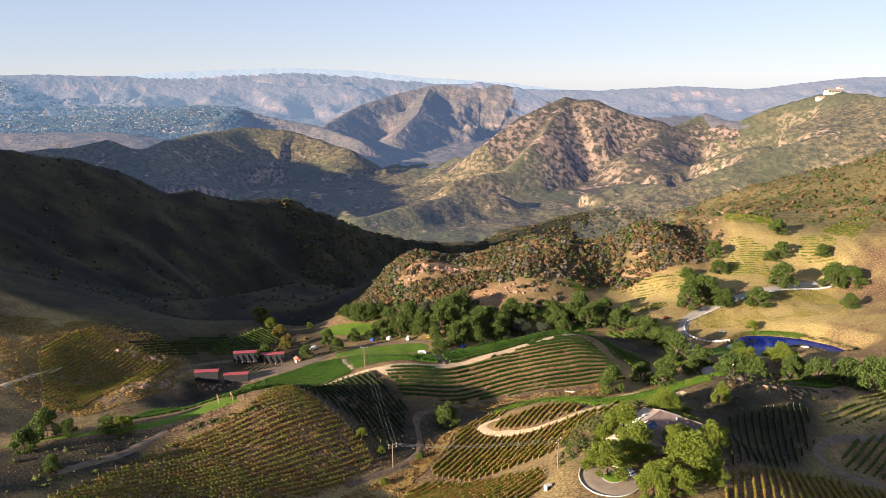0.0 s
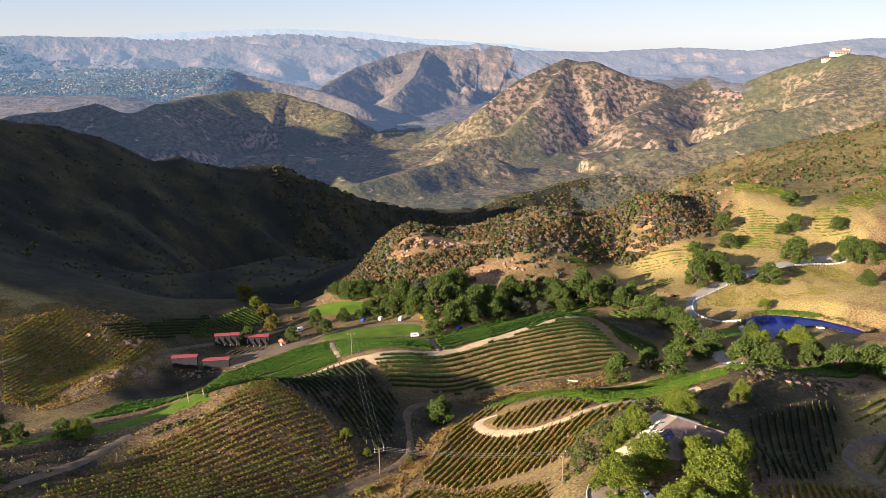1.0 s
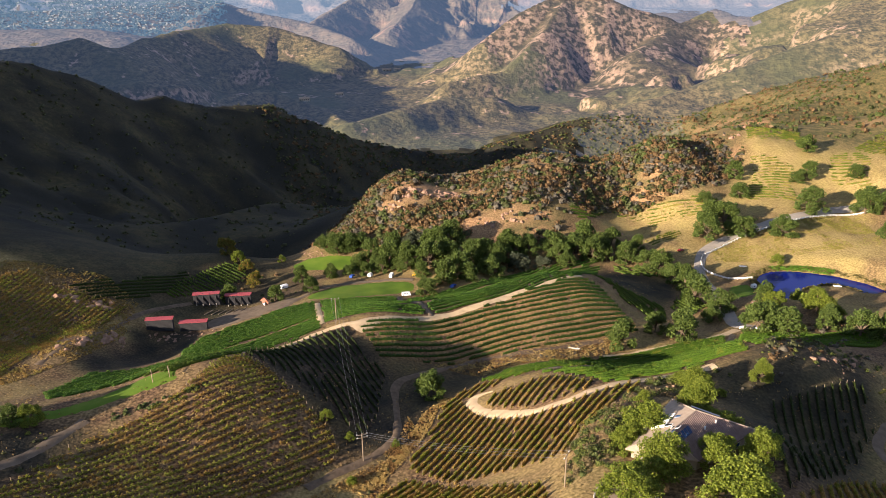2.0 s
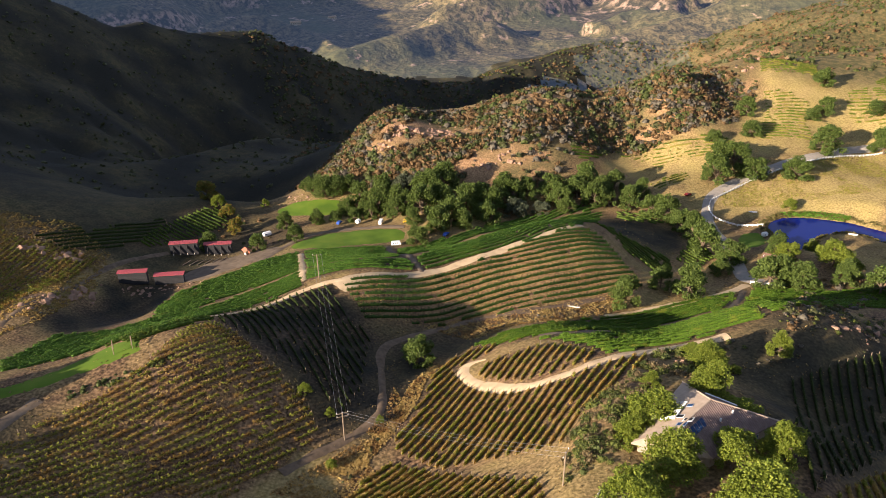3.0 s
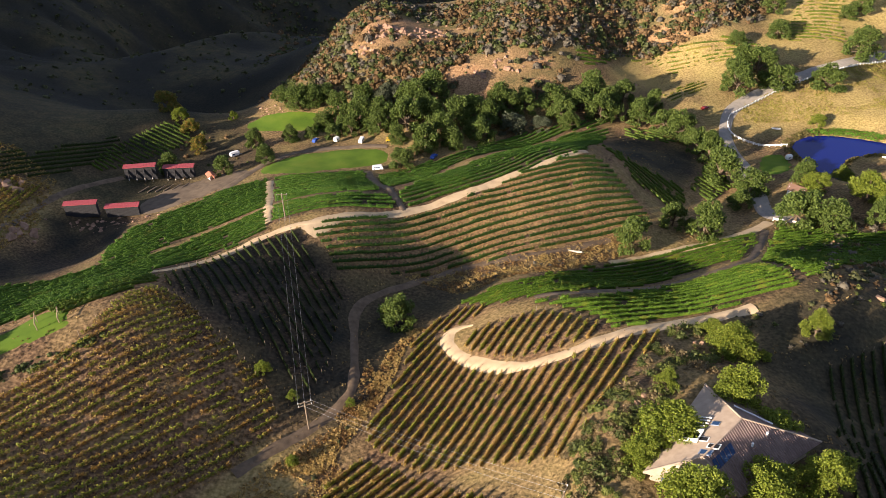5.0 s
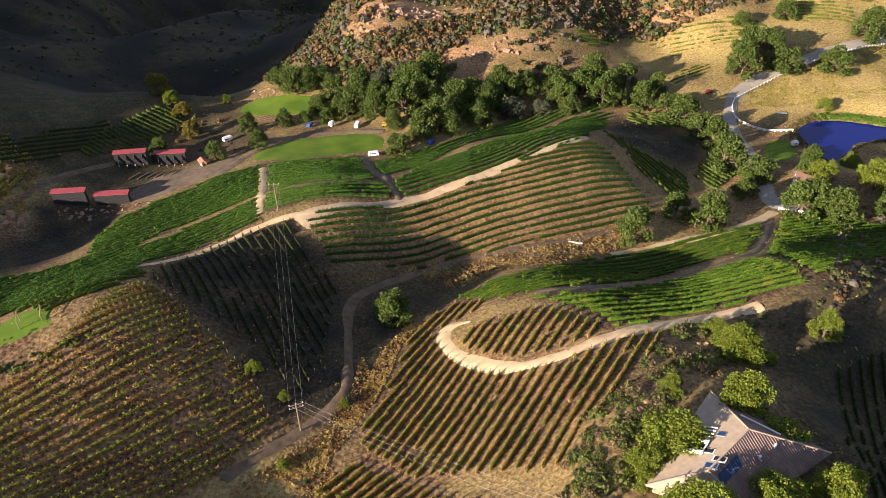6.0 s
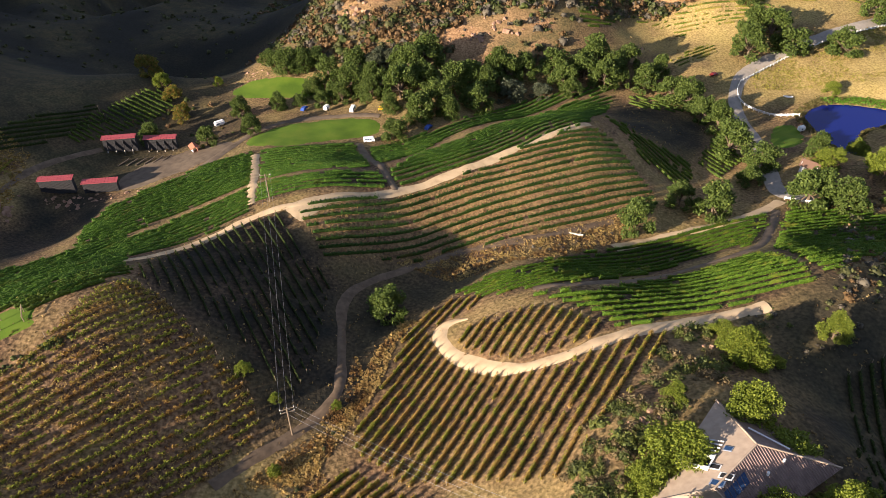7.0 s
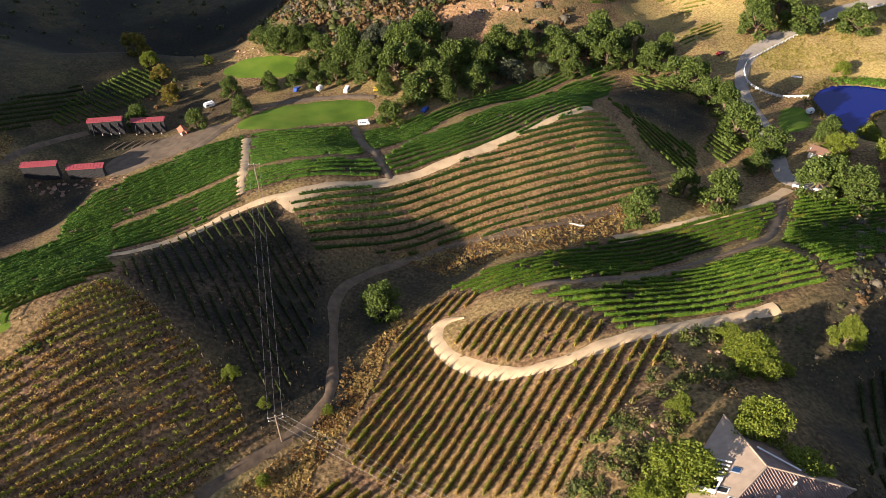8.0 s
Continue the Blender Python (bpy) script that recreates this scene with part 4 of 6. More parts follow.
track("track_7", FOOT_TRACK, 4.0, TRACK, "dirt track along the foot of the terraces")
track("road_1", MAIN_ROAD, 6.0, ASPHALT, "worn asphalt road curving past the pond", 0.28, 0.1)
track("track_8", LAWN_TRACK, 4.0, TRACK_DARK, "dirt lane running beside the mown event lawn", 0.3)
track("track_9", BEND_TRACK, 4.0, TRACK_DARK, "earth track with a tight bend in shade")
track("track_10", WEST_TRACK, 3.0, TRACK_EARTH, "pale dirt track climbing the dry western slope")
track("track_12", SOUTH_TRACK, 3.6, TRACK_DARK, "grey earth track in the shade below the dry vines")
track("track_11", WEST_PATH, 3.0, TRACK, "dry path across the golden slope")
drape("lawn_1", LAWN_EVENT, 3.0, 0.2, LAWN, "mown green event lawn beside the vines", "lawn")
drape("lawn_2", LAWN_UPPER, 3.0, 0.2, LAWN, "mown green upper lawn under the rocky hill", "lawn")
drape("lawn_3", LAWN_ARBOUR, 3.0, 0.2, LAWN, "narrow mown lawn strip with a wooden arbour", "lawn")
drape("lawn_4", LAWN_POND, 3.0, 0.2, LAWN, "small mown lawn between road and pond", "lawn")
drape("bare_bend", [(-33, 321.5), (-27, 326), (-14, 330.6), (-8, 330.8), (-16, 326), (-21.5, 319), (-25, 313.5), (-30, 317)], 2.0, 0.16, TRACK, "bare sandy bend where the crest track turns", "track")
drape("yard", YARD, 3.0, 0.18, TRACK_DARK, "bare earth yard in front of the dark sheds", "yard")
drape("drive", TURNING_CIRCLE, 2.0, 0.2, PAVING, "brown paved turning circle beside the house", "drive")


def water_material():
    q = Mat("pond_water", 0.06)
    q.colour((0.006, 0.014, 0.15))
    q.b.inputs["Specular IOR Level"].default_value = 0.3
    q.b.inputs["IOR"].default_value = 1.33
    q.bump(q.noise(1.2, 3), 0.05, 0.05)
    return q.m


tagged(drape("water", POND, 6.0, 0, water_material(), "still deep blue pond water", "pond", WATER_Z), kind="structure")

# ---- vineyards ----
ROW = {  # spacing, leaves a metre, canopy width, top, leaf size, gaps, depth of the dips between vines
    "lush": (2.85, 44, 0.95, 1.2, 0.28, 0.01, 0.12), "green": (2.75, 32, 0.75, 1.35, 0.30, 0.02, 0.2), "brown": (2.85, 26, 0.6, 1.5, 0.32, 0.02, 0.35),
    "gold": (2.55, 50, 0.80, 1.5, 0.29, 0.02, 0.35), "sparse": (2.3, 46, 0.65, 1.35, 0.35, 0.10, 0.6),
    "shade": (2.65, 12, 0.5, 1.6, 0.36, 0.06, 0.4), "olive": (2.6, 18, 0.75, 1.5, 0.36, 0.05, 0.4), "straw": (2.8, 15, 0.75, 1.2, 0.36, 0.15, 0.6)}
BLOCK_LABEL = {
    "lush": "dense lush green vine rows on level ground", "green": "green vine rows on a sloping strip", "brown": "dark green vine rows on bare brown hillside",
    "gold": "green and yellow vine rows on a dry knoll", "sparse": "patchy half-dry vine rows on brown earth",
    "shade": "sparse vine rows on a shaded slope", "olive": "olive green vine rows on sloping ground", "straw": "low yellowish vine rows on straw-coloured ground"}
POST = plain("weathered_post", (0.22, 0.17, 0.12), 0.9)


def end_post(row, x, y):
    z = float(height(x, y))
    v = [(x + a, y + b, z + c) for c in (-0.3, 1.9) for a, b in ((-.06, -.06), (.06, -.06), (.06, .06), (-.06, .06))]
    mesh_object("end_post", v, [(0, 1, 5, 4), (1, 2, 6, 5), (2, 3, 7, 6), (3, 0, 4, 7), (4, 5, 6, 7)], POST, row)


def canopy(row_at, d, side, style, vigour):
    """The leafy body of one stretch of vines: a ragged ridge, open to the ground."""
    gap, dense, wide, top, leaf, bare, dip = ROW[style]
    n = len(row_at)
    ground = height(row_at[:, 0], row_at[:, 1])
    full = vigour * np.clip(np.minimum(np.arange(n) + 1, n - np.arange(n)) / 1.6, 0.35, 1)
    v = np.empty((n, 6, 3))
    for k, (u, h) in enumerate(((-0.42, -0.15), (-0.56, 0.45), (-0.26, 0.95), (0.26, 0.95), (0.56, 0.45), (0.42, -0.15))):
        jit = 1 + 0.30 * (np.random.rand(n) - 0.5)
        out = (0.45 if style == "gold" else 0.8) * u * wide * (0.45 + 0.55 * full) * jit
        v[:, k, :2] = row_at + side * out[:, None] + d * (np.random.rand(n, 1) - 0.5) * 0.3
        v[:, k, 2] = ground + h * top * 0.85 * full * (1 + 0.22 * (np.random.rand(n) - 0.5)) * (1.0 if h > 0 else 0.4)
    v = v.reshape(-1, 3)
    i = (np.arange(n - 1)[:, None] * 6 + np.arange(5)).ravel()
    faces = np.stack([i, i + 1, i + 7, i + 6], -1)
    ends = np.array([[0, 5, 4, 1], [1, 4, 3, 2], [6 * n - 6, 6 * n - 5, 6 * n - 2, 6 * n - 1], [6 * n - 5, 6 * n - 4, 6 * n - 3, 6 * n - 2]])
    return v, np.vstack([faces, ends])


def leaf_quads(c, sizes, lean=0.7):
    """Corners of one small four-sided leaf at each centre."""
    n = len(c)
    a = np.random.normal(size=(n, 3)) * (1, 1, lean)
    a /= np.linalg.norm(a, axis=1)[:, None]
    b = np.random.normal(size=(n, 3))
    b -= a * (a * b).sum(1)[:, None]
    b /= np.linalg.norm(b, axis=1)[:, None]
    a, b = a * sizes[:, None] * 0.5, b * sizes[:, None] * 0.5
    return np.stack([c - a, c - 0.75 * b + 0.1 * a, c + a, c + 0.75 * b - 0.1 * a], 1).reshape(-1, 3)


def quad_mesh(name, verts, quads, material):
    me = bpy.data.meshes.new(name)
    me.vertices.add(len(verts))
    me.vertices.foreach_set("co", verts.ravel())
    me.loops.add(len(quads) * 4)
    me.loops.foreach_set("vertex_index", quads.ravel())
    me.polygons.add(len(quads))
    me.polygons.foreach_set("loop_start", np.arange(len(quads)) * 4)
    me.update(calc_edges=True)
    me.materials.append(material)
    return me


def vineyard(style, ring, guide):
    gap, dense, wide, top, leaf, bare, dip = ROW[style]
    block = tagged(new("vineyard_block"), BLOCK_LABEL[style], "vineyard", "vineyard blocks")
    g = np.array(guide)
    d = (g[-1] - g[0]) / np.linalg.norm(g[-1] - g[0])
    side = np.array((-d[1], d[0]))
    g = np.vstack([g[0] - d * 150, g, g[-1] + d * 150])
    line = steps_along([tuple(p) for p in round_line([tuple(p) for p in g])], 0.5)
    off = (np.array(ring) - g[0]) @ side
    for k in range(int(off.min() / gap) - 8, int(off.max() / gap) + 9):
        at = line + side * (k * gap)
        inside = away(at[:, 0], at[:, 1], ring) < -0.3 + 0.8 * lattice(at[:, 0] * 0.3, at[:, 1] * 0.3 + k, 3)
        index = np.flatnonzero(inside)
        at = at[inside]
        if len(at) < 8:
            continue
        # one vine about every metre and a half, each with a vigour of its own
        vine = (np.arange(len(at)) + k % 3) // 3
        luck = np.random.rand(vine.max() + 2)[vine]
        stand = rough(at[:, 0], at[:, 1], 14, 3, 8)
        alive = luck > bare * (1 + 1.6 * np.clip(-stand, -0.6, 1.2))
        hump = 1 - dip * 0.5 * (1 - np.cos((np.arange(len(at)) + k) * 2 * math.pi / 3))
        vigour = np.clip(hump * (0.72 + 0.42 * luck + 0.22 * stand), 0.25, 1.25)
        verts, quads, count = [], [], 0
        edges = np.flatnonzero(np.diff(np.r_[0, alive.astype(int), 0]))
        breaks = np.flatnonzero(np.diff(index) > 1) + 1
        spans = [(p, q) for a, b in zip(edges[::2], edges[1::2]) for p, q in zip([a] + [w for w in breaks if a < w < b], [w for w in breaks if a < w < b] + [b])]
        for a, b in spans:
            if b - a < 3 or style == "sparse":
                continue
            v, f = canopy(at[a:b], d, side, style, vigour[a:b])
            verts.append(v)
            quads.append(f + count)
            count += len(v)
        if not alive.any():
            continue
        m = max(1, int(dense * 0.5))
        on = np.flatnonzero(alive)
        c, w = np.repeat(at[on], m, axis=0), np.repeat(vigour[on], m)
        n = len(c)
        ring_angle = np.random.rand(n) * math.pi
        across = np.cos(ring_angle) * wide * 0.56 * (0.75 + 0.5 * np.random.rand(n)) * (0.45 + 0.55 * w)
        along = (np.random.rand(n) - 0.5) * 0.6
        z = np.repeat(height(at[on, 0], at[on, 1]), m) + (0.12 + 0.88 * np.sin(ring_angle) ** 0.7) * top * w * (0.8 + 0.35 * np.random.rand(n))
        p = np.c_[c[:, 0] + d[0] * along + side[0] * across, c[:, 1] + d[1] * along + side[1] * across, z]
        verts.append(leaf_quads(p, leaf * (0.6 + 0.75 * np.random.rand(n))))
        quads.append(np.arange(n * 4).reshape(-1, 4) + count)
        row = new("vine_row", quad_mesh("vine_row", np.vstack(verts), np.vstack(quads).astype(np.int32), VINE[style]))
        row.parent = block
        tagged(row, kind="stuff")
        if style in ("gold", "shade", "sparse") and len(at) > 20:
            for e in (at[0], at[-1]):
                end_post(row, *e)


for b in BLOCKS:
    vineyard(*b)


# ---- trees and scrub ----
BARK = plain("bark", (0.13, 0.095, 0.065), 0.95, vary=0.4, scale=1.5)
CROWN = {
    "oak": leaf_material("oak_leaves", (0.034, 0.056, 0.014), (0.080, 0.118, 0.025), (0.165, 0.21, 0.045), size=0.4),
    "grey": leaf_material("grey_leaves", (0.05, 0.06, 0.034), (0.10, 0.115, 0.068), (0.17, 0.185, 0.11), size=0.4),
    "bright": leaf_material("bright_leaves", (0.065, 0.095, 0.013), (0.15, 0.19, 0.024), (0.27, 0.30, 0.042), size=0.5),
    "autumn": leaf_material("autumn_leaves", (0.12, 0.07, 0.02), (0.26, 0.16, 0.035), (0.34, 0.27, 0.05), (0.10, 0.13, 0.02), 0.2, 0.5),
}
SCRUB = [
    leaf_material("scrub_olive", (0.035, 0.040, 0.016), (0.066, 0.070, 0.026), (0.105, 0.108, 0.042), size=0.2, clump=0.9, single=0.3, thin=0.15),
    leaf_material("scrub_grey", (0.065, 0.056, 0.042), (0.11, 0.095, 0.070), (0.16, 0.138, 0.10), size=0.2, clump=0.9, single=0.3, thin=0.15),
    leaf_material("scrub_rust", (0.070, 0.043, 0.020), (0.130, 0.080, 0.036), (0.20, 0.125, 0.054), size=0.2, clump=0.9, single=0.3, thin=0.15),
    leaf_material("scrub_green", (0.034, 0.044, 0.014), (0.060, 0.076, 0.020), (0.100, 0.120, 0.032), size=0.2, clump=0.9, single=0.3, thin=0.15),
    leaf_material("scrub_leafy", (0.050, 0.066, 0.016), (0.115, 0.135, 0.032), (0.21, 0.225, 0.058), size=0.3),
    leaf_material("scrub_tan", (0.080, 0.060, 0.030), (0.165, 0.125, 0.062), (0.26, 0.20, 0.105), size=0.3)]


def limb(v, f, a, b, ra, rb):
    """A tapered six-sided limb from a to b, added to lists."""
    a, b = Vector(a), Vector(b)
    q = (b - a).to_track_quat("Z", "Y")
    base = len(v)
    for p, r in ((a, ra), (b, rb)):
        v += [tuple(p + q @ Vector((math.cos(k * math.pi / 3) * r, math.sin(k * math.pi / 3) * r, 0))) for k in range(6)]
    f += [(base + k, base + (k + 1) % 6, base + 6 + (k + 1) % 6, base + 6 + k) for k in range(6)]


def crown_lobes(rng, spread, tall):
    """Lobes of a crown one metre wide: centres and radii."""
    lobes = []
    for k in range(24):
        a = k * 2.399 + rng.uniform(-0.6, 0.6)
        r = spread * math.sqrt((k + 0.5) / 24) * rng.uniform(0.30, 0.44)
        top = tall * (1.0 - 1.5 * r * r) - rng.uniform(0.06, 0.28) - (0.32 if k > 15 else 0.0 if k < 8 else 0.12)
        lobes.append((math.cos(a) * r, math.sin(a) * r, top, rng.uniform(0.075, 0.165)))
    return lobes


def tree_meshes(kind, seed, leaves):
    rng = random.Random(seed)
    tall = rng.uniform(0.72, 0.92)
    lobes = crown_lobes(rng, 1.0, tall)
    v, f = [], []
    fork = (rng.uniform(-.03, .03), rng.uniform(-.03, .03), 0.2)
    limb(v, f, (0, 0, -0.06), fork, 0.035, 0.026)
    for x, y, z, r in lobes[::2]:
        mid = (x * 0.5, y * 0.5, 0.2 + (z - 0.2) * 0.55)
        limb(v, f, fork, mid, 0.018, 0.011)
        limb(v, f, mid, (x, y, z), 0.011, 0.003)
    trunk = bpy.data.meshes.new("trunk")
    trunk.from_pydata(v, [], f)
    trunk.materials.append(BARK)
    c = []
    for x, y, z, r in lobes:
        n = int(leaves * r * r * 3.2)
        d = np.random.normal(size=(n, 3))
        d /= np.linalg.norm(d, axis=1)[:, None]
        rad = r * (0.72 + 0.42 * np.random.rand(n)) * (1 + 0.38 * rough(d[:, 0] * 3 + seed, d[:, 1] * 3 + d[:, 2] * 2, 1.0, 2, seed))
        p = d * rad[:, None] * (1, 1, 0.8) + (x, y, z)
        c.append(p[p[:, 2] > 0.03])
    c = np.concatenate(c)
    crown = cloud("mesh_crown", c, (0.021 + 0.022 * np.random.rand(len(c)) if kind == "bright" else 0.034 + 0.030 * np.random.rand(len(c))), CROWN[kind], lean=0.8)
    return trunk, crown


TREE = {k: [tree_meshes(k, 10 * i + len(k), n) for i in range(m)] for k, n, m in (("oak", 4600, 5), ("grey", 5000, 2), ("bright", 10000, 4), ("autumn", 5000, 2))}
TREE_LABEL = {"oak": "dark green rounded oak standing on dry ground", "grey": "grey-green leafy tree at the foot of the hill",
              "bright": "bright yellow-green leafy tree in low sun", "autumn": "rust and yellow leafed tree beside the vines"}


def tree(kind, x, y, width, k):
    trunk, crown = TREE[kind][k % len(TREE[kind])]
    t = tagged(new(kind.replace("bright", "sycamore").replace("grey", "willow").replace("autumn", "poplar") + "_tree"), TREE_LABEL[kind], "tree", kind + " trees")
    t.location = (x, y, float(height(x, y)))
    t.rotation_euler = (0, 0, k * 1.7)
    t.scale = (width * 1.1, width * (1.06 + 0.1 * math.sin(k * 2.1)), width * ((1.15 if kind == "oak" and y < 464 else 0.98) + 0.12 * math.sin(k * 3.7)))
    for name, me in (("trunk", trunk), ("crown", crown)):
        o = new(name, me)
        o.parent = t
        if name == "crown":
            tagged(o, kind="stuff")


for kind, spots in (("oak", OAKS), ("grey", GREYS), ("bright", BRIGHTS), ("autumn", AUTUMNS)):
    for k, (x, y, w) in enumerate(spots):
        tree(kind, x, y, min(w, 19) * (1.15 if kind == "bright" else 1), k)


def domes(x, y, z, sizes):
    """Low uneven mounds, the woody bodies of shrubs: corners and faces."""
    n, m = len(x), 6
    v = np.empty((n, 2 * m + 1, 3))
    for r, (wide, up) in enumerate(((0.40, -0.05), (0.33, 0.24))):
        for k in range(m):
            a = k * 2 * math.pi / m + 0.5 * r + np.random.rand(n) * 0.5
            w = sizes * wide * (0.75 + 0.5 * np.random.rand(n))
            v[:, r * m + k] = np.stack([x + np.cos(a) * w, y + np.sin(a) * w, z + sizes * up * (0.8 + 0.4 * np.random.rand(n))], -1)
    v[:, 2 * m] = np.stack([x, y, z + sizes * 0.40], -1)
    i = np.arange(m)
    j = (i + 1) % m
    side = np.stack([i, j, m + j, m + i], -1)
    cap = np.array([[m, m + 1, m + 2, 2 * m], [m + 2, m + 3, m + 4, 2 * m], [m + 4, m + 5, m, 2 * m]])
    f = np.vstack([side, cap])[None] + (np.arange(n) * (2 * m + 1))[:, None, None]
    return v.reshape(-1, 3), f.reshape(-1, 4)


def scrub(name, places, sizes, material, label, leaves, body=False):
    """A stretch of shrubs that nobody could count."""
    x, y = places
    n = len(x)
    z = height(x, y)
    d = np.random.normal(size=(n, leaves, 3))
    d /= np.linalg.norm(d, axis=2)[:, :, None]
    d[:, :, 2] = np.abs(d[:, :, 2]) * 0.9
    r = (0.6 + 0.45 * np.random.rand(n, leaves)) * (0.75 + 0.5 * np.random.rand(n, 1))
    c = d * (r * sizes[:, None] * 0.5)[:, :, None]
    c += np.stack([x, y, z - 0.05 * sizes], -1)[:, None, :]
    s = np.repeat(sizes * 0.40, leaves) * (0.6 + 0.8 * np.random.rand(n * leaves)) * (12.0 / leaves) ** 0.5
    verts = leaf_quads(c.reshape(-1, 3), s, 0.8)
    quads = np.arange(len(verts)).reshape(-1, 4)
    if body:
        v, f = domes(x, y, z, sizes * (0.72 if leaves > 50 else 0.9))
        quads = np.vstack([quads, f + len(verts)])
        verts = np.vstack([verts, v])
    ob = new(name, quad_mesh(name, verts, quads.astype(np.int32), material))
    return tagged(ob, label, "shrub", kind="stuff")


def spread(ring, count, seed, clump=14.0, cut=-0.1):
    """Random places inside a ring, gathered in clumps."""
    r = np.random.RandomState(seed)
    px, py = [p[0] for p in ring], [p[1] for p in ring]
    x, y = r.uniform(min(px), max(px), count), r.uniform(min(py), max(py), count)
    keep = (away(x, y, ring) < 0) & (rough(x, y, clump, 3, 17) > cut + 0.35 * r.uniform(-1, 1, count))
    return x[keep], y[keep]


def scrub_zone(ring, count, seed, low, high, labels, mats, leaves=16, clump=14.0, cut=-0.1):
    for k, m in enumerate(mats):
        x, y = spread(ring, count, seed + 7 * k, clump, cut)
        if ring is SCRUB_HILL:
            bare = np.all([np.hypot((x - cx) / 1.5, y - cy) > r for cx, cy, r in HILL_ROCKS], axis=0) | (np.random.rand(len(x)) < 0.12)
            x, y = x[bare], y[bare]
        size = low + (high - low) * np.random.rand(len(x)) ** 2.2
        scrub("shrubs", (x, y), size, SCRUB[m], labels, leaves, True)


scrub_zone(SCRUB_HILL, 3000, 101, 1.4, 7.6, "dry chaparral shrubs covering the rocky hill", (0, 2, 3, 1, 2), 26, 20.0, -0.42)
scrub_zone(SCRUB_HOUSE, 230, 131, 1.2, 4.6, "mixed shrubs on the bank below the house", (4, 5, 3), 120, 8.0, -0.5)
scrub_zone(SCRUB_RIDGE, 420, 151, 1.5, 4.5, "shrubs along the cut bank above the vines", (0, 1, 2), 40, 9.0, -0.5)
scrub_zone(SCRUB_EAST, 200, 171, 0.8, 3.0, "shaded shrubs on the slope below the green strip", (0, 1, 4), 60, 9.0, -0.1)
scrub_zone(GULLY, 120, 185, 0.8, 3.4, "shaded brush in the gully below the lawn strip", (0, 4), 40, 9.0, -0.1)
scrub_zone(YARD_BACK, 90, 181, 0.8, 3.6, "rust and green bushes behind the yard", (2, 3), 40, 9.0, -0.1)
scrub_zone(SCRUB_FOOT, 160, 191, 0.5, 1.8, "low dry shrubs and weeds along the track", (2, 1), 30, 6.0, -0.1)
scrub_zone(SCRUB_SOUTH, 150, 211, 0.5, 1.8, "dry shrubs and weeds beside the earth track", (2, 0), 30, 6.0, -0.3)
scrub_zone(SCRUB_WEST, 420, 231, 0.5, 2.2, "dry tufts and shrubs on the western slope", (2, 1), 20, 9.0, 0.05)
scrub_zone(SCRUB_BANK, 150, 221, 1.2, 4.4, "mixed shrubs and dry brush below the house", (4, 5, 3), 120, 8.0, -0.4)
scrub_zone(HEDGE_WEST, 60, 241, 0.8, 2.3, "leafy overgrown vines along the lawn", (3, 3), 40, 5.0, -0.9)
scrub_zone(HEDGE_EAST, 60, 246, 0.8, 2.0, "leafy overgrown vines along the lawn", (3, 3), 40, 5.0, -0.9)
BACK_HILLS = [(60, 585), (240, 605), (380, 560), (560, 640), (820, 900), (900, 1330), (-100, 1330), (-300, 1150), (-120, 800), (-100, 600)]
scrub_zone(BACK_HILLS, 8000, 251, 2.6, 7.0, "dark chaparral covering the canyon hills", (0, 2, 3), 6, 60.0, -0.9)
DARK_SPUR = [(-560, 560), (-260, 480), (-120, 500), (-60, 640), (0, 900), (40, 1150), (-250, 1200), (-700, 1000)]
scrub_zone(DARK_SPUR, 4500, 281, 1.5, 5.0, "dark chaparral on the shaded mountain spur", (0,), 6, 45.0, -0.8)
# dry grass tufts over the open ground
STRAW_TUFT = leaf_material("straw_tufts", (0.20, 0.13, 0.05), (0.36, 0.25, 0.095), (0.50, 0.37, 0.16), (0.16, 0.105, 0.05), 0.2, 0.1)
OPEN_GROUND = [(-200, 190), (-60, 165), (60, 150), (160, 190), (230, 300), (300, 440), (310, 560), (120, 500), (60, 340), (-60, 330), (-130, 300), (-200, 380)]
x, y = spread(OPEN_GROUND, 44000, 401, 9.0, -0.05)
scrub("grass_tufts", (x, y), 0.35 + 0.6 * np.random.rand(len(x)) ** 2, STRAW_TUFT, "tufts of dry straw-coloured grass on open ground", 5)

TUSSOCK = leaf_material("yellow_tussock", (0.13, 0.12, 0.025), (0.27, 0.24, 0.05), (0.40, 0.35, 0.09), (0.36, 0.27, 0.11), 0.12, 0.1)
x, y = spread(STRAW_BANK, 26000, 431, 14.0, -0.25)
x, y = x[y > 446], y[y > 446]
scrub("tussocks", (x, y), 0.5 + 0.8 * np.random.rand(len(x)) ** 2, TUSSOCK, "yellow-green grass tussocks on the bank above the pond", 6)

WEED = leaf_material("rust_weeds", (0.12, 0.065, 0.025), (0.27, 0.155, 0.055), (0.42, 0.26, 0.095), (0.50, 0.36, 0.13), 0.2, 0.15)
for n, (ring, count) in enumerate(((WEEDS_BANK, 14000), (WEEDS_FOOT, 11000), (WEEDS_SOUTH, 8000))):
    x, y = spread(ring, count, 451 + n, 7.0, -0.7)
    scrub("dry_weeds", (x, y), 0.35 + 0.8 * np.random.rand(len(x)) ** 2, WEED, "rust-brown and straw-coloured dry weeds beside the track", 8)


WEST_GRASS = [(-245, 380), (-214, 325), (-190, 303), (-158, 292), (-142, 318), (-140, 350), (-145, 385), (-165, 400), (-200, 395)]
x, y = spread(WEST_GRASS, 24000, 461, 12.0, -0.45)
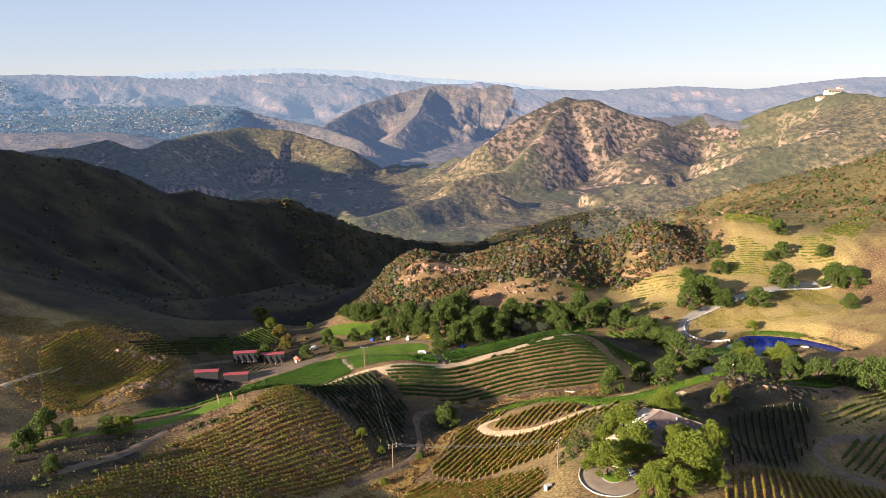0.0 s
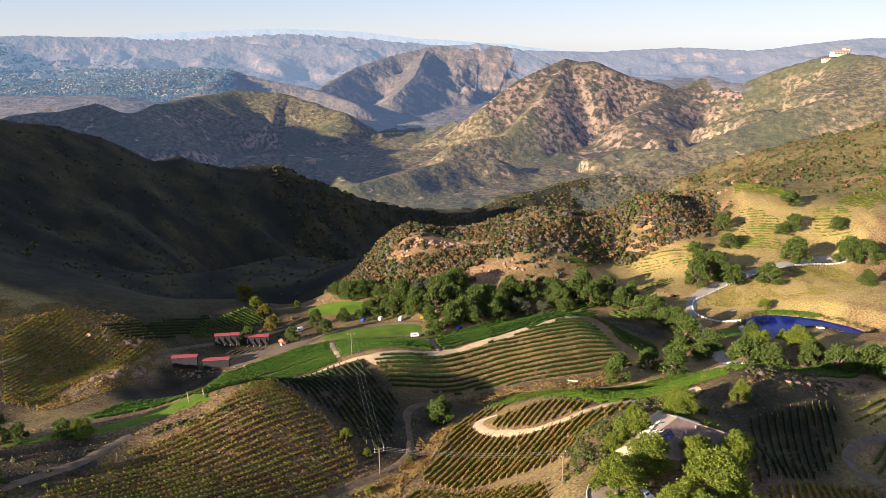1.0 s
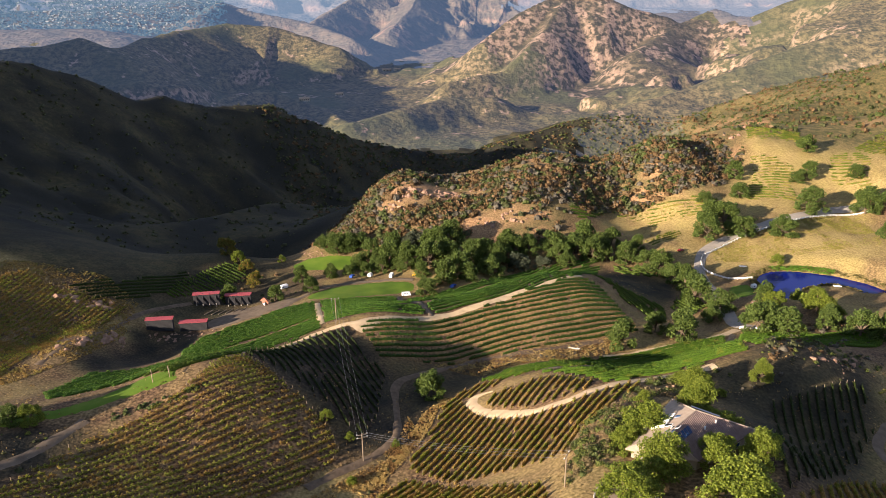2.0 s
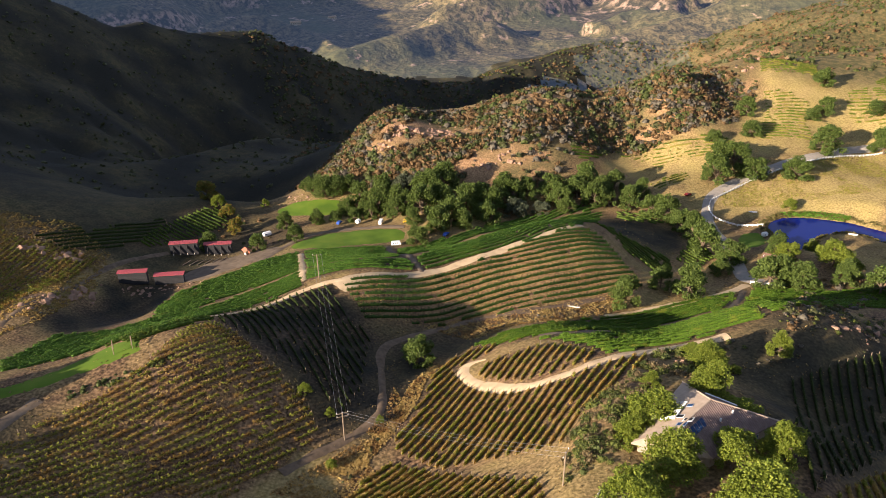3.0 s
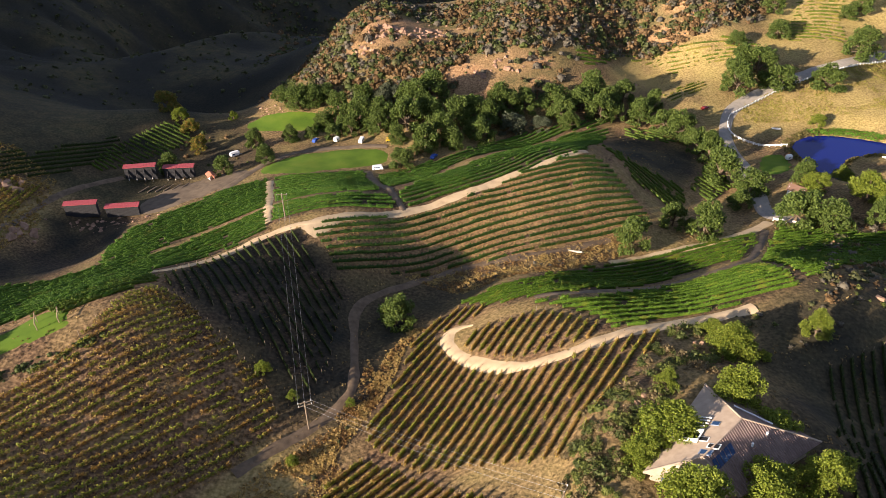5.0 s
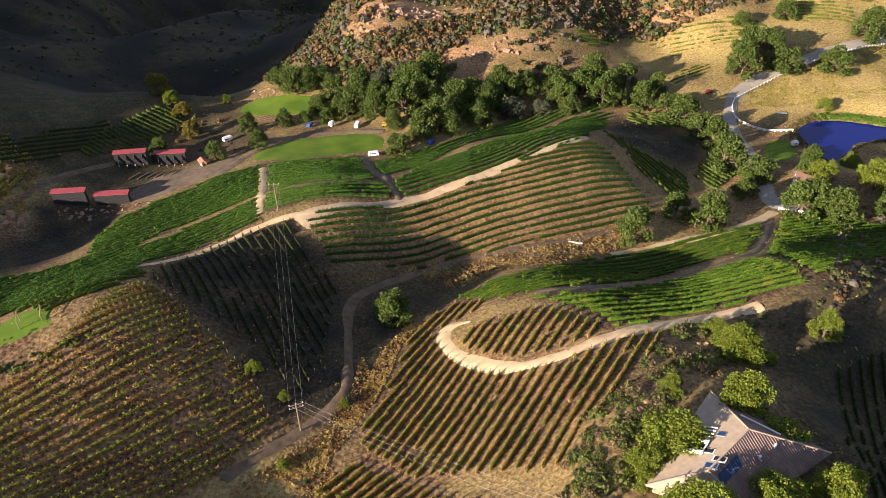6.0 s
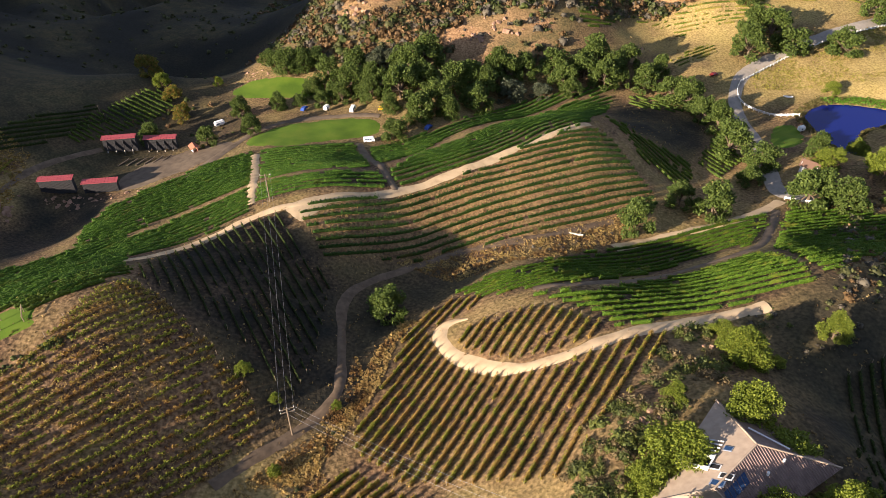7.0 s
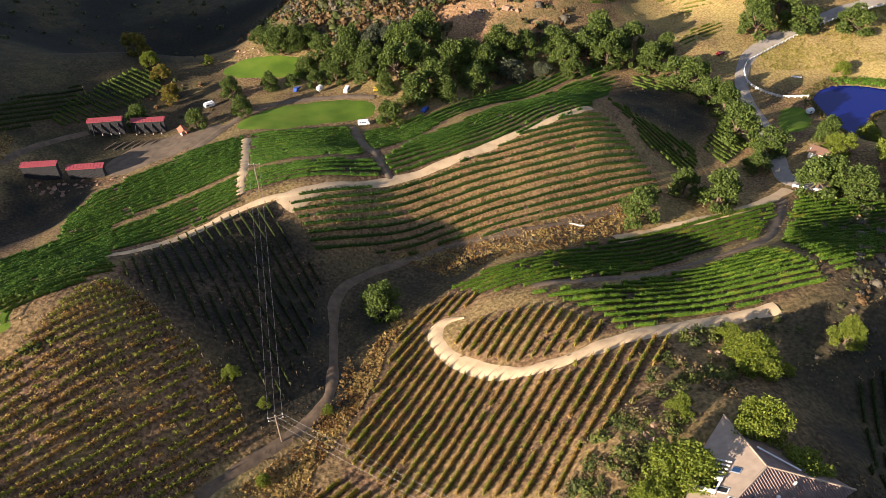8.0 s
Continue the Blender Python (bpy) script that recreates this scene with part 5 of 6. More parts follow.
GOLDEN = leaf_material("golden_grass", (0.20, 0.125, 0.035), (0.38, 0.25, 0.075), (0.56, 0.40, 0.14), (0.22, 0.20, 0.05), 0.1, 0.08)
scrub("golden_grass", (x, y), 0.5 + 0.9 * np.random.rand(len(x)) ** 2, GOLDEN, "golden dry grass and low brush on the western slope", 6)
DRY_FIELD = BLOCKS[8][1]
x, y = spread(DRY_FIELD, 22000, 463, 10.0, -0.2)
scrub("dry_weeds", (x, y), 0.3 + 0.5 * np.random.rand(len(x)) ** 2, WEED, "rust-brown weeds between the dry vine rows", 5)

for style, ring, _ in BLOCKS[6:7]:
    x, y = spread(ring, 20000, 467, 6.0, -0.5)
    scrub("dry_weeds", (x, y), 0.25 + 0.35 * np.random.rand(len(x)) ** 2, WEED, "reddish dry stubble between the terraced vine rows", 4)

# ---- buildings, vehicles and small things ----
def part(name, bm, material, parent, label=""):
    me = bpy.data.meshes.new(name)
    bm.to_mesh(me)
    bm.free()
    me.materials.append(material)
    ob = new(name, me)
    ob.parent = parent
    return tagged(ob, label)


def box(lo, hi, bevel=0.0):
    bm = bmesh.new()
    bmesh.ops.create_cube(bm, size=1)
    s = [b - a for a, b in zip(lo, hi)]
    c = [(a + b) / 2 for a, b in zip(lo, hi)]
    bmesh.ops.transform(bm, matrix=Matrix.Translation(c) @ Matrix.Diagonal((*s, 1)), verts=bm.verts)
    if bevel:
        bmesh.ops.bevel(bm, geom=bm.edges, offset=bevel, segments=2, affect="EDGES")
    return bm


def slab(corners, thick):
    """A sheet through three or four corners with its thickness below."""
    bm = bmesh.new()
    top = [bm.verts.new(c) for c in corners]
    low = [bm.verts.new((c[0], c[1], c[2] - thick)) for c in corners]
    n = len(corners)
    bm.faces.new(top)
    bm.faces.new(low[::-1])
    for k in range(n):
        bm.faces.new((top[k], low[k], low[(k + 1) % n], top[(k + 1) % n]))
    bmesh.ops.recalc_face_normals(bm, faces=bm.faces)
    return bm


def rod(points, radius, sides=6):
    """A round bar through points."""
    bm = bmesh.new()
    rings = []
    for k, p in enumerate(points):
        a, b = Vector(points[max(k - 1, 0)]), Vector(points[min(k + 1, len(points) - 1)])
        q = (b - a).to_track_quat("Z", "Y")
        rings.append([bm.verts.new(Vector(p) + q @ Vector((math.cos(i * 2 * math.pi / sides) * radius, math.sin(i * 2 * math.pi / sides) * radius, 0))) for i in range(sides)])
    for r, s in zip(rings, rings[1:]):
        for i in range(sides):
            bm.faces.new((r[i], r[(i + 1) % sides], s[(i + 1) % sides], s[i]))
    bm.faces.new(rings[0][::-1])
    bm.faces.new(rings[-1])
    return bm


def thing(name, at, label, category, group="", turn=0.0, lift=0.0):
    t = tagged(new(name), label, category, group)
    z = at[2] if len(at) > 2 else float(height(at[0], at[1]))
    t.matrix_basis = pose(at[0], at[1], z + lift, 0, 0, turn)
    return t


def wave_material(name, low, high, size, roughness=0.8):
    """Roof tiles in courses, by relief."""
    q = Mat(name, roughness)
    n = q.noise(0.8, 4)
    q.colour(q.ramp(n, (0.3, low), (0.7, high)))
    return q.m


STUCCO = plain("stucco", (0.34, 0.28, 0.21), 0.95, vary=0.08)
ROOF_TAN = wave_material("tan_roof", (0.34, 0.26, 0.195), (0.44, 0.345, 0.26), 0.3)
# clay colour lowered to include the tree shade on these planes
ROOF_TILE = wave_material("clay_tile_shaded", (0.165, 0.115, 0.100), (0.245, 0.175, 0.150), 0.3)
WHITE = plain("white_paint", (0.78, 0.77, 0.74), 0.5, vary=0.04)
GLASS = plain("blue_glass", (0.02, 0.05, 0.12), 0.08, vary=0.1)
BLUE_FRAME = plain("blue_frame", (0.20, 0.24, 0.32), 0.5)
DARK = plain("dark_void", (0.02, 0.02, 0.022), 0.8)
BLACK_WOOD = plain("black_boards", (0.042, 0.041, 0.044), 0.85, vary=0.4)
RED_ROOF = plain("red_metal_roof", (0.36, 0.075, 0.085), 0.45, vary=0.15)
TERRACOTTA = plain("terracotta_roof", (0.42, 0.16, 0.10), 0.8)
BROWN_ROOF = plain("brown_shingle", (0.17, 0.10, 0.07), 0.9)
RUBBER = plain("rubber", (0.02, 0.02, 0.02), 0.8)
WIRE = plain("wire", (0.30, 0.30, 0.31), 0.4, 0.6)
PORCELAIN = plain("insulator", (0.65, 0.66, 0.66), 0.3)
KERB_STONE = plain("dark_kerb_stone", (0.16, 0.125, 0.095), 0.9, vary=0.3)
CAR_WHITE = plain("white_lacquer", (0.80, 0.80, 0.80), 0.25, vary=0.02)
CAR_BLUE = plain("blue_lacquer", (0.05, 0.10, 0.35), 0.25, vary=0.05)
# red lowered to include the shade the car stands in
CAR_RED = plain("red_lacquer_shaded", (0.14, 0.02, 0.02), 0.25, vary=0.05)
YELLOW = plain("yellow_paint", (0.70, 0.48, 0.04), 0.5)
WOOD = plain("raw_timber", (0.33, 0.24, 0.16), 0.85, vary=0.25)


def roof_facet(house, name, corners, material, label, ribs=0, along=None):
    """One plane of the roof, with tile ridges running down the slope."""
    facet = part(name, slab(corners, 0.25), material, house, label)
    if not ribs:
        return facet
    a, b, c, d = [Vector(q) for q in corners]  # a, b at the eave, c, d at the ridge
    n = (b - a).cross(d - a).normalized()
    n = n if n.z > 0 else -n
    down = (b - a).normalized()
    slope = n.cross(down)
    slope = slope if slope.z > 0 else -slope
    ring = [(p - a) for p in (a, b, c, d)]
    uv = [(p.dot(down), p.dot(slope)) for p in ring]
    for k in range(int(min(p[0] for p in uv) / ribs), int(max(p[0] for p in uv) / ribs) + 1):
        u = (k + 0.5) * ribs
        hits = []
        for (x0, y0), (x1, y1) in zip(uv, uv[1:] + uv[:1]):
            if (x0 - u) * (x1 - u) < 0:
                hits.append(y0 + (y1 - y0) * (u - x0) / (x1 - x0))
        if len(hits) >= 2 and max(hits) - min(hits) > 0.5:
            p0, p1 = (a + down * u + slope * v + n * 0.02 for v in (min(hits) + 0.05, max(hits) - 0.1))
            part("tile_course", rod([p0, p1], 0.11, 5), material, facet)
    return facet


def house():
    h = tagged(new("house"), "low stucco house with hipped tan and clay roof among trees", "house")
    north, east, south, west = (68.2, 224.2, 21.0), (85.4, 209.1, 21.3), (66.5, 198.0, 20.8), (50.6, 203.6, 20.4)
    peak, tail = (69.6, 210.6, 26.5), (60.3, 203.1, 25.2)

    def plane(a, b, c):
        """The height of a roof plane over a place."""
        n = (Vector(b) - Vector(a)).cross(Vector(c) - Vector(a))
        return lambda x, y, up=0.0: (x, y, a[2] - (n.x * (x - a[0]) + n.y * (y - a[1])) / n.z + up)

    tan, clay = plane(west, north, peak), plane(east, south, peak)
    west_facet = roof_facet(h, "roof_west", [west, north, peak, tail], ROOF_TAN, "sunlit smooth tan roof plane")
    south_facet = roof_facet(h, "roof_south", [east, south, tail, peak], ROOF_TILE, "ribbed clay tile roof plane, darkened for tree shade", 0.55)
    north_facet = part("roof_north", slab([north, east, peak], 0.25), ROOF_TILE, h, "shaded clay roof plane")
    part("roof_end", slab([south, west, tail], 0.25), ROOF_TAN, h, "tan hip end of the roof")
    for a, b in ((peak, north), (peak, east), (peak, tail), (tail, south), (tail, west)):
        part("ridge_cap", rod([Vector(a) + Vector((0, 0, 0.06)), Vector(b) + Vector((0, 0, 0.06))], 0.19, 6), ROOF_TAN, h)
    mid = Vector((68.0, 209.1, 0))
    foot = [Vector((q[0], q[1], 0)).lerp(mid, 0.11) for q in (north, east, south, west)]
    for name, a, b in zip(("wall_north", "wall_east", "wall_south", "wall_west"), foot, foot[1:] + foot[:1]):
        along = (b - a).normalized()
        out = Vector((along.y, -along.x, 0))
        out = out if out.dot(a - mid) > 0 else -out
        w = part(name, slab([(*(a + out * 0.15).xy, 20.6), (*(b + out * 0.15).xy, 20.6), (*(b - out * 0.15).xy, 20.6), (*(a - out * 0.15).xy, 20.6)], 5.2), STUCCO, h)
        for k in range(3):
            p = a.lerp(b, 0.2 + 0.28 * k) + out * 0.16
            q = p + along * 1.8
            f = part("window", slab([(*(p + out * 0.06).xy, 19.7), (*(q + out * 0.06).xy, 19.7), (*q.xy, 19.7), (*p.xy, 19.7)], 1.7), WHITE, w)
            p, q = p + along * 0.12, q - along * 0.12
            part("pane", slab([(*(p + out * 0.09).xy, 19.55), (*(q + out * 0.09).xy, 19.55), (*(q + out * 0.05).xy, 19.55), (*(p + out * 0.05).xy, 19.55)], 1.4), GLASS, f)
    u, w = Vector((0.634, 0.773, 0)), Vector((0.773, -0.634, 0))  # along the west eave, and up its slope

    def spot(at, a, b, up=0.0, on=None):
        p = Vector((*at, 0)) + u * a + w * b
        return (on or tan)(p.x, p.y, up)

    # light well with white parapets, open on the upper side; a near-black sheet stands in for its shaded depth
    at = (60.6, 209.6)
    well = part("light_well", slab([spot(at, -1.2, -1.3, 0.06), spot(at, 1.2, -1.3, 0.06), spot(at, 1.2, 1.3, 0.06), spot(at, -1.2, 1.3, 0.06)], 0.1), DARK, h, "open roof well with white parapets")
    for a0, a1, b0, b1, tall in ((-1.5, -1.2, -1.6, 1.6, 0.9), (1.2, 1.5, -1.6, 1.6, 0.9), (-1.2, 1.2, -1.6, -1.3, 0.7), (-1.2, 1.2, 1.3, 1.6, 0.5)):
        part("parapet", slab([spot(at, a0, b0, tall), spot(at, a1, b0, tall), spot(at, a1, b1, tall), spot(at, a0, b1, tall)], tall + 0.4), WHITE, well)
    for k in range(5):
        part("pergola_slat", rod([spot((61.7, 211.4), 0.85 * k, -1.9, 0.35), spot((61.7, 211.4), 0.85 * k, 1.9, 0.35)], 0.17, 4), WHITE, h, "white pergola slat")
    for x, y, a, b, paint in ((65.4, 211.2, 0.55, 0.7, BLUE_FRAME), (62.1, 207.9, 0.6, 0.95, WHITE), (62.9, 205.2, 0.65, 1.1, WHITE), (61.2, 204.2, 0.7, 1.1, BLUE_FRAME)):
        f = part("skylight", slab([spot((x, y), -a, -b, 0.16), spot((x, y), a, -b, 0.16), spot((x, y), a, b, 0.16), spot((x, y), -a, b, 0.16)], 0.3), paint, west_facet, "framed skylight in the tan roof")
        part("pane", slab([spot((x, y), -a * .78, -b * .8, 0.2), spot((x, y), a * .78, -b * .8, 0.2), spot((x, y), a * .78, b * .8, 0.2), spot((x, y), -a * .78, b * .8, 0.2)], 0.03), GLASS if paint is BLUE_FRAME else DARK, f)
    r, t = Vector((-0.777, -0.629, 0)), Vector((0.4, -0.9, 0))
    for k in range(5):
        p = Vector((66.3, 206.2, 0)) + r * 1.15 * k
        q = [p, p + r * 1.0, p + r * 1.0 + t * 1.7, p + t * 1.7]
        part("roof_window", slab([clay(v.x, v.y, 0.14) for v in q], 0.12), GLASS, south_facet, "blue glass roof window")
    for x, y in ((74.1, 208.6), (70.6, 206.3)):
        part("vent_cone", rod([clay(x, y, -0.1), clay(x, y, 0.5), clay(x, y, 0.75)], 0.24, 8), WHITE, south_facet, "white roof vent")
    a, b = Vector(north).lerp(Vector(peak), 0.62), Vector(east).lerp(Vector(peak), 0.55)
    part("gutter", rod([a.lerp(b, 0.12) + Vector((0.25, 0.3, 0.25)), a.lerp(b, 0.88) + Vector((0.25, 0.3, 0.25))], 0.16, 5), WHITE, north_facet, "white pipe along the shaded roof")
    part("chimney", box((56.9, 210.4, 19.8), (57.8, 211.3, 22.3), 0.05), WHITE, h)


house()


def shed(x, y, turn, length, tall, deep, fins, label):
    s = thing("shed", (x, y), label, "shed", "dark sheds with red roofs", turn)
    part("body", box((0.1, 0.12, -1.5), (length - 0.1, deep, tall - 0.25)), BLACK_WOOD, s)
    n = int(length / 0.42)
    for k in range(n):
        u = (k + 0.5) * length / n
        part("board", box((u - 0.16, 0.04, -1.4), (u + 0.16, 0.13, tall - 0.3)), BLACK_WOOD, s)
    part("roof", slab([(-0.3, -0.35, tall), (length + 0.3, -0.35, tall), (length + 0.3, deep + 0.3, tall + 0.35), (-0.3, deep + 0.3, tall + 0.35)], 0.14), RED_ROOF, s, "red sheet metal roof")
    for k in range(int(length / 1.2) + 1):
        u = k * 1.2
        part("roof_seam", rod([(u, -0.35, tall + 0.03), (u, deep + 0.3, tall + 0.38)], 0.035, 4), RED_ROOF, s)
    for k in range(fins):
        u = (k + 0.5) * length / fins
        part("fin", slab([(u - 0.1, -1.6, 0.3), (u + 0.1, -1.6, 0.3), (u + 0.1, 0.05, tall - 0.6), (u - 0.1, 0.05, tall - 0.6)], 2.0), BLACK_WOOD, s)
        part("fin_cap", box((u - 0.16, -1.8, -0.3), (u + 0.16, -1.45, 0.4), 0.03), CONCRETE, s, "pale stone foot")


shed(-134.3, 365.6, 6, 12.4, 4.9, 2.4, 0, "long black boarded shed with a red roof beside rubble")
shed(-119.2, 367.6, 6, 12.8, 4.6, 2.4, 0, "long black boarded shed with a red roof in the yard")
shed(-122.6, 399.3, 8, 13.2, 5.2, 2.4, 4, "tall black boarded shed with buttresses and red roof")
shed(-107.4, 403.8, 5, 13.2, 5.2, 2.4, 4, "tall black boarded shed with buttresses and red roof")
for k in range(6):
    t = thing("concrete_kerb", (-113 + 3.4 * k, 392.5 + 0.5 * k), "long dark stone stall divider lying in the yard", "kerb", "stall dividers", 62, 0.1)
    part("bar", box((-3, -0.2, 0), (3, 0.2, 0.45), 0.05), KERB_STONE, t)
kiosk = thing("kiosk", (-85.2, 399.6), "small open hut with a terracotta roof", "hut", turn=-58)
for u in (-1.4, 1.4):
    for w in (-1.0, 1.0):
        part("post", box((u - .1, w - .1, -0.5), (u + .1, w + .1, 2.4)), WHITE, kiosk)
part("counter", box((-1.5, -1.0, -0.4), (1.5, -0.8, 1.0), 0.02), WHITE, kiosk)
part("back_wall", box((-1.5, 0.9, -0.4), (1.5, 1.05, 2.4)), TERRACOTTA, kiosk)
for k, sgn in enumerate((-1, 1)):
    part("roof_plane", slab([(-2.2, sgn * 1.9, 2.3), (2.2, sgn * 1.9, 2.3), (2.2, 0, 3.3), (-2.2, 0, 3.3)], 0.12), TERRACOTTA, kiosk)
boathouse = thing("boathouse", (158.5, 367.0), "small white hut with a brown gable roof by the pond", "hut", turn=-38)
for lo, hi in (((-3, -2.2, -1.5), (3, -2.0, 2.6)), ((-3, 2.0, -1.5), (3, 2.2, 2.6)), ((-3, -2.0, -1.5), (-2.8, 2.0, 3.4)), ((2.8, -2.0, -1.5), (3, 2.0, 3.4))):
    part("wall", box(lo, hi), WHITE, boathouse)
for sgn in (-1, 1):
    part("roof_plane", slab([(-3.6, sgn * 2.9, 2.4), (3.6, sgn * 2.9, 2.4), (3.6, 0, 4.0), (-3.6, 0, 4.0)], 0.16), BROWN_ROOF, boathouse)
part("door", box((-0.5, -2.26, -0.2), (0.5, -2.2, 1.9)), BROWN_ROOF, boathouse)


# poles and wires
def pole(x, y, tall, turn, arms):
    p = thing("utility_pole", (x, y), "weathered wooden power pole with crossarm and insulators", "power pole", "power poles", turn)
    part("shaft", rod([(0, 0, -0.8), (0, 0, tall * 0.5), (0, 0, tall)], 0.19, 8), POST, p)
    for k in range(arms):
        z = tall - 0.4 - 1.1 * k
        part("crossarm", box((-1.7, -0.08, z - 0.09), (1.7, 0.08, z + 0.09), 0.02), POST, p)
        for u in (-1.55, 0.0, 1.55):
            part("insulator", rod([(u, 0, z + 0.08), (u, 0, z + 0.42)], 0.1, 8), PORCELAIN, p)
    z = float(height(x, y)) + tall - 0.05
    c, s = math.cos(radians(turn)), math.sin(radians(turn))
    return [(x + u * c, y + u * s, z) for u in (-1.55, 0.0, 1.55)]


POLE_A = pole(-18.3, 240.1, 10.2, 20, 2)
POLE_B = pole(35.0, 197.5, 9.5, 60, 1)
POLE_C = pole(-37.2, 326.0, 10.6, 5, 1)
for ends in ((POLE_A, POLE_C), (POLE_A, POLE_B)):
    for a, b in zip(*ends):
        a, b = Vector(a), Vector(b)
        pts = [a.lerp(b, k / 12) - Vector((0, 0, 1.6 * 4 * (k / 12) * (1 - k / 12))) for k in range(13)]
        w = tagged(new("power_line"), "thin power line hanging between wooden poles", "power line", "power lines")
        part("strand", rod(pts, 0.022, 4), WIRE, w)


# vehicles
def car(x, y, turn, paint, label, van=False):
    c = thing("van" if van else "car", (x, y), label, "van" if van else "car", "", turn, 0.3)
    l, h = (2.35, 1.95) if van else (2.2, 1.42)
    prof = ([(-l, .3), (-l, 1.2), (-l + .12, h), (l - .55, h), (l - .1, 1.15), (l, .95), (l, .3)] if van
            else [(-l, .3), (-l, .85), (-l + .35, .95), (-l + .75, h), (.5, h), (1.15, .92), (l - .1, .78), (l, .3)])
    bm = bmesh.new()
    sides = [[bm.verts.new((u, w * (0.86 if z > 1.0 else 0.9), z)) for u, z in prof] for w in (-1, 1)]
    bm.faces.new(sides[0])
    bm.faces.new(sides[1][::-1])
    n = len(prof)
    for k in range(n):
        bm.faces.new((sides[0][k], sides[1][k], sides[1][(k + 1) % n], sides[0][(k + 1) % n]))
    bmesh.ops.recalc_face_normals(bm, faces=bm.faces)
    bmesh.ops.bevel(bm, geom=bm.edges, offset=0.05, segments=2, affect="EDGES")
    part("body", bm, paint, c)
    for u in (-l * 0.6, l * 0.62):
        for w in (-0.86, 0.86):
            wheel = part("wheel", rod([(u, w - 0.1, 0.32), (u, w + 0.1, 0.32)], 0.32, 12), RUBBER, c)
            part("rim", rod([(u, w - 0.115, 0.32), (u, w + 0.115, 0.32)], 0.17, 10), WIRE, wheel)
    for w in (-0.89, 0.89):
        if van:
            for u in (-1.7, -0.75, 0.2):
                part("side_window", box((u, w - 0.03, 1.15), (u + 0.75, w + 0.03, 1.65), 0.01), GLASS, c)
        else:
            part("side_window", box((-1.2, w - 0.05, 0.98), (0.5, w + 0.02, 1.3), 0.01), GLASS, c)
    part("windscreen", slab([(l - .52, -.7, h - .1), (l - .52, .7, h - .1), (l - .14, .7, 1.2), (l - .14, -.7, 1.2)] if van else
                            [(.52, -.7, h - .03), (.52, .7, h - .03), (1.14, .7, .97), (1.14, -.7, .97)], 0.04), GLASS, c)
    for w in (-0.6, 0.6):
        part("headlight", box((l - .03, w - .14, .6), (l + .03, w + .14, .78), 0.02), PORCELAIN, c)
    return c


car(-11.5, 398.5, 8, CAR_WHITE, "white camper van parked on the lawn edge", True)
car(-21.0, 428.5, 80, CAR_WHITE, "white box van parked under the trees", True)
car(13.2, 407.9, 60, CAR_BLUE, "blue car parked under dark oaks")
car(-43.7, 434.0, 70, CAR_BLUE, "blue and white car parked beside the lane")
car(53.6, 185.2, -52, CAR_WHITE, "white car parked on the turning circle")
car(148.9, 452.3, 30, CAR_RED, "red car parked in shade by the road")


def trailer(x, y, turn, length, paint, label):
    c = thing("caravan", (x, y), label, "caravan", "", turn, 0.35)
    bm = box((-length / 2, -1.1, 0.35), (length / 2, 1.1, 2.5), 0.45)
    part("body", bm, paint, c)
    for w in (-1.05, 1.05):
        part("wheel", rod([(0, w - 0.1, 0.3), (0, w + 0.1, 0.3)], 0.33, 12), RUBBER, c)
        part("window", box((-length * .3, w * 1.05 - 0.03, 1.3), (-length * .05, w * 1.05 + 0.03, 1.9), 0.02), GLASS, c)
    part("drawbar", rod([(length / 2, 0, 0.5), (length / 2 + 1.1, 0, 0.4)], 0.07, 6), WIRE, c)


trailer(-80.5, 423.8, 35, 4.6, CAR_WHITE, "small white caravan under trees beyond the yard")
trailer(-33.3, 432.2, 60, 3.0, WHITE, "small white rounded caravan beside the lawn")
trailer(174.4, 408.5, 20, 3.2, WHITE, "small white trailer on the pond lawn")
digger = thing("yellow_cart", (-8.1, 425.8), "small yellow utility cart under the trees", "cart", turn=20, lift=0.25)
part("body", box((-1.1, -0.6, 0.35), (1.1, 0.6, 0.9), 0.08), YELLOW, digger)
part("canopy", box((-0.8, -0.6, 1.8), (0.7, 0.6, 1.88), 0.03), YELLOW, digger)
for u in (-0.7, 0.6):
    for w in (-0.5, 0.5):
        part("canopy_post", rod([(u, w, 0.9), (u, w, 1.8)], 0.03, 5), WIRE, digger)
        part("wheel", rod([(u, w * 1.25 - .08, 0.28), (u, w * 1.25 + .08, 0.28)], 0.28, 10), RUBBER, digger)

# white fence along the road and the pond
FENCE_LINES = [[(161, 449.5), (178, 461), (197, 471), (216.5, 479.5), (245, 490), (264, 500), (288, 501)],
               [(161, 449.5), (157.5, 443), (157, 436.5), (160.5, 431), (168, 426.5), (179.5, 421.5)],
               [(142.5, 349), (148, 343.6), (155.5, 341.5), (163, 340.0)]]
for pts in FENCE_LINES:
    f = tagged(new("fence"), "white painted post and rail fence beside the road", "fence", "white fences")
    at = steps_along(round_line(pts), 2.4)
    z = height(at[:, 0], at[:, 1])
    for (x, y), g in zip(at, z):
        part("post", box((x - .15, y - .15, g - .4), (x + .15, y + .15, g + 1.4), 0.02), WHITE, f)
    for up in (0.5, 0.85, 1.2):
        part("rail", rod([(x, y, g + up) for (x, y), g in zip(at, z)], 0.11, 4), WHITE, f)

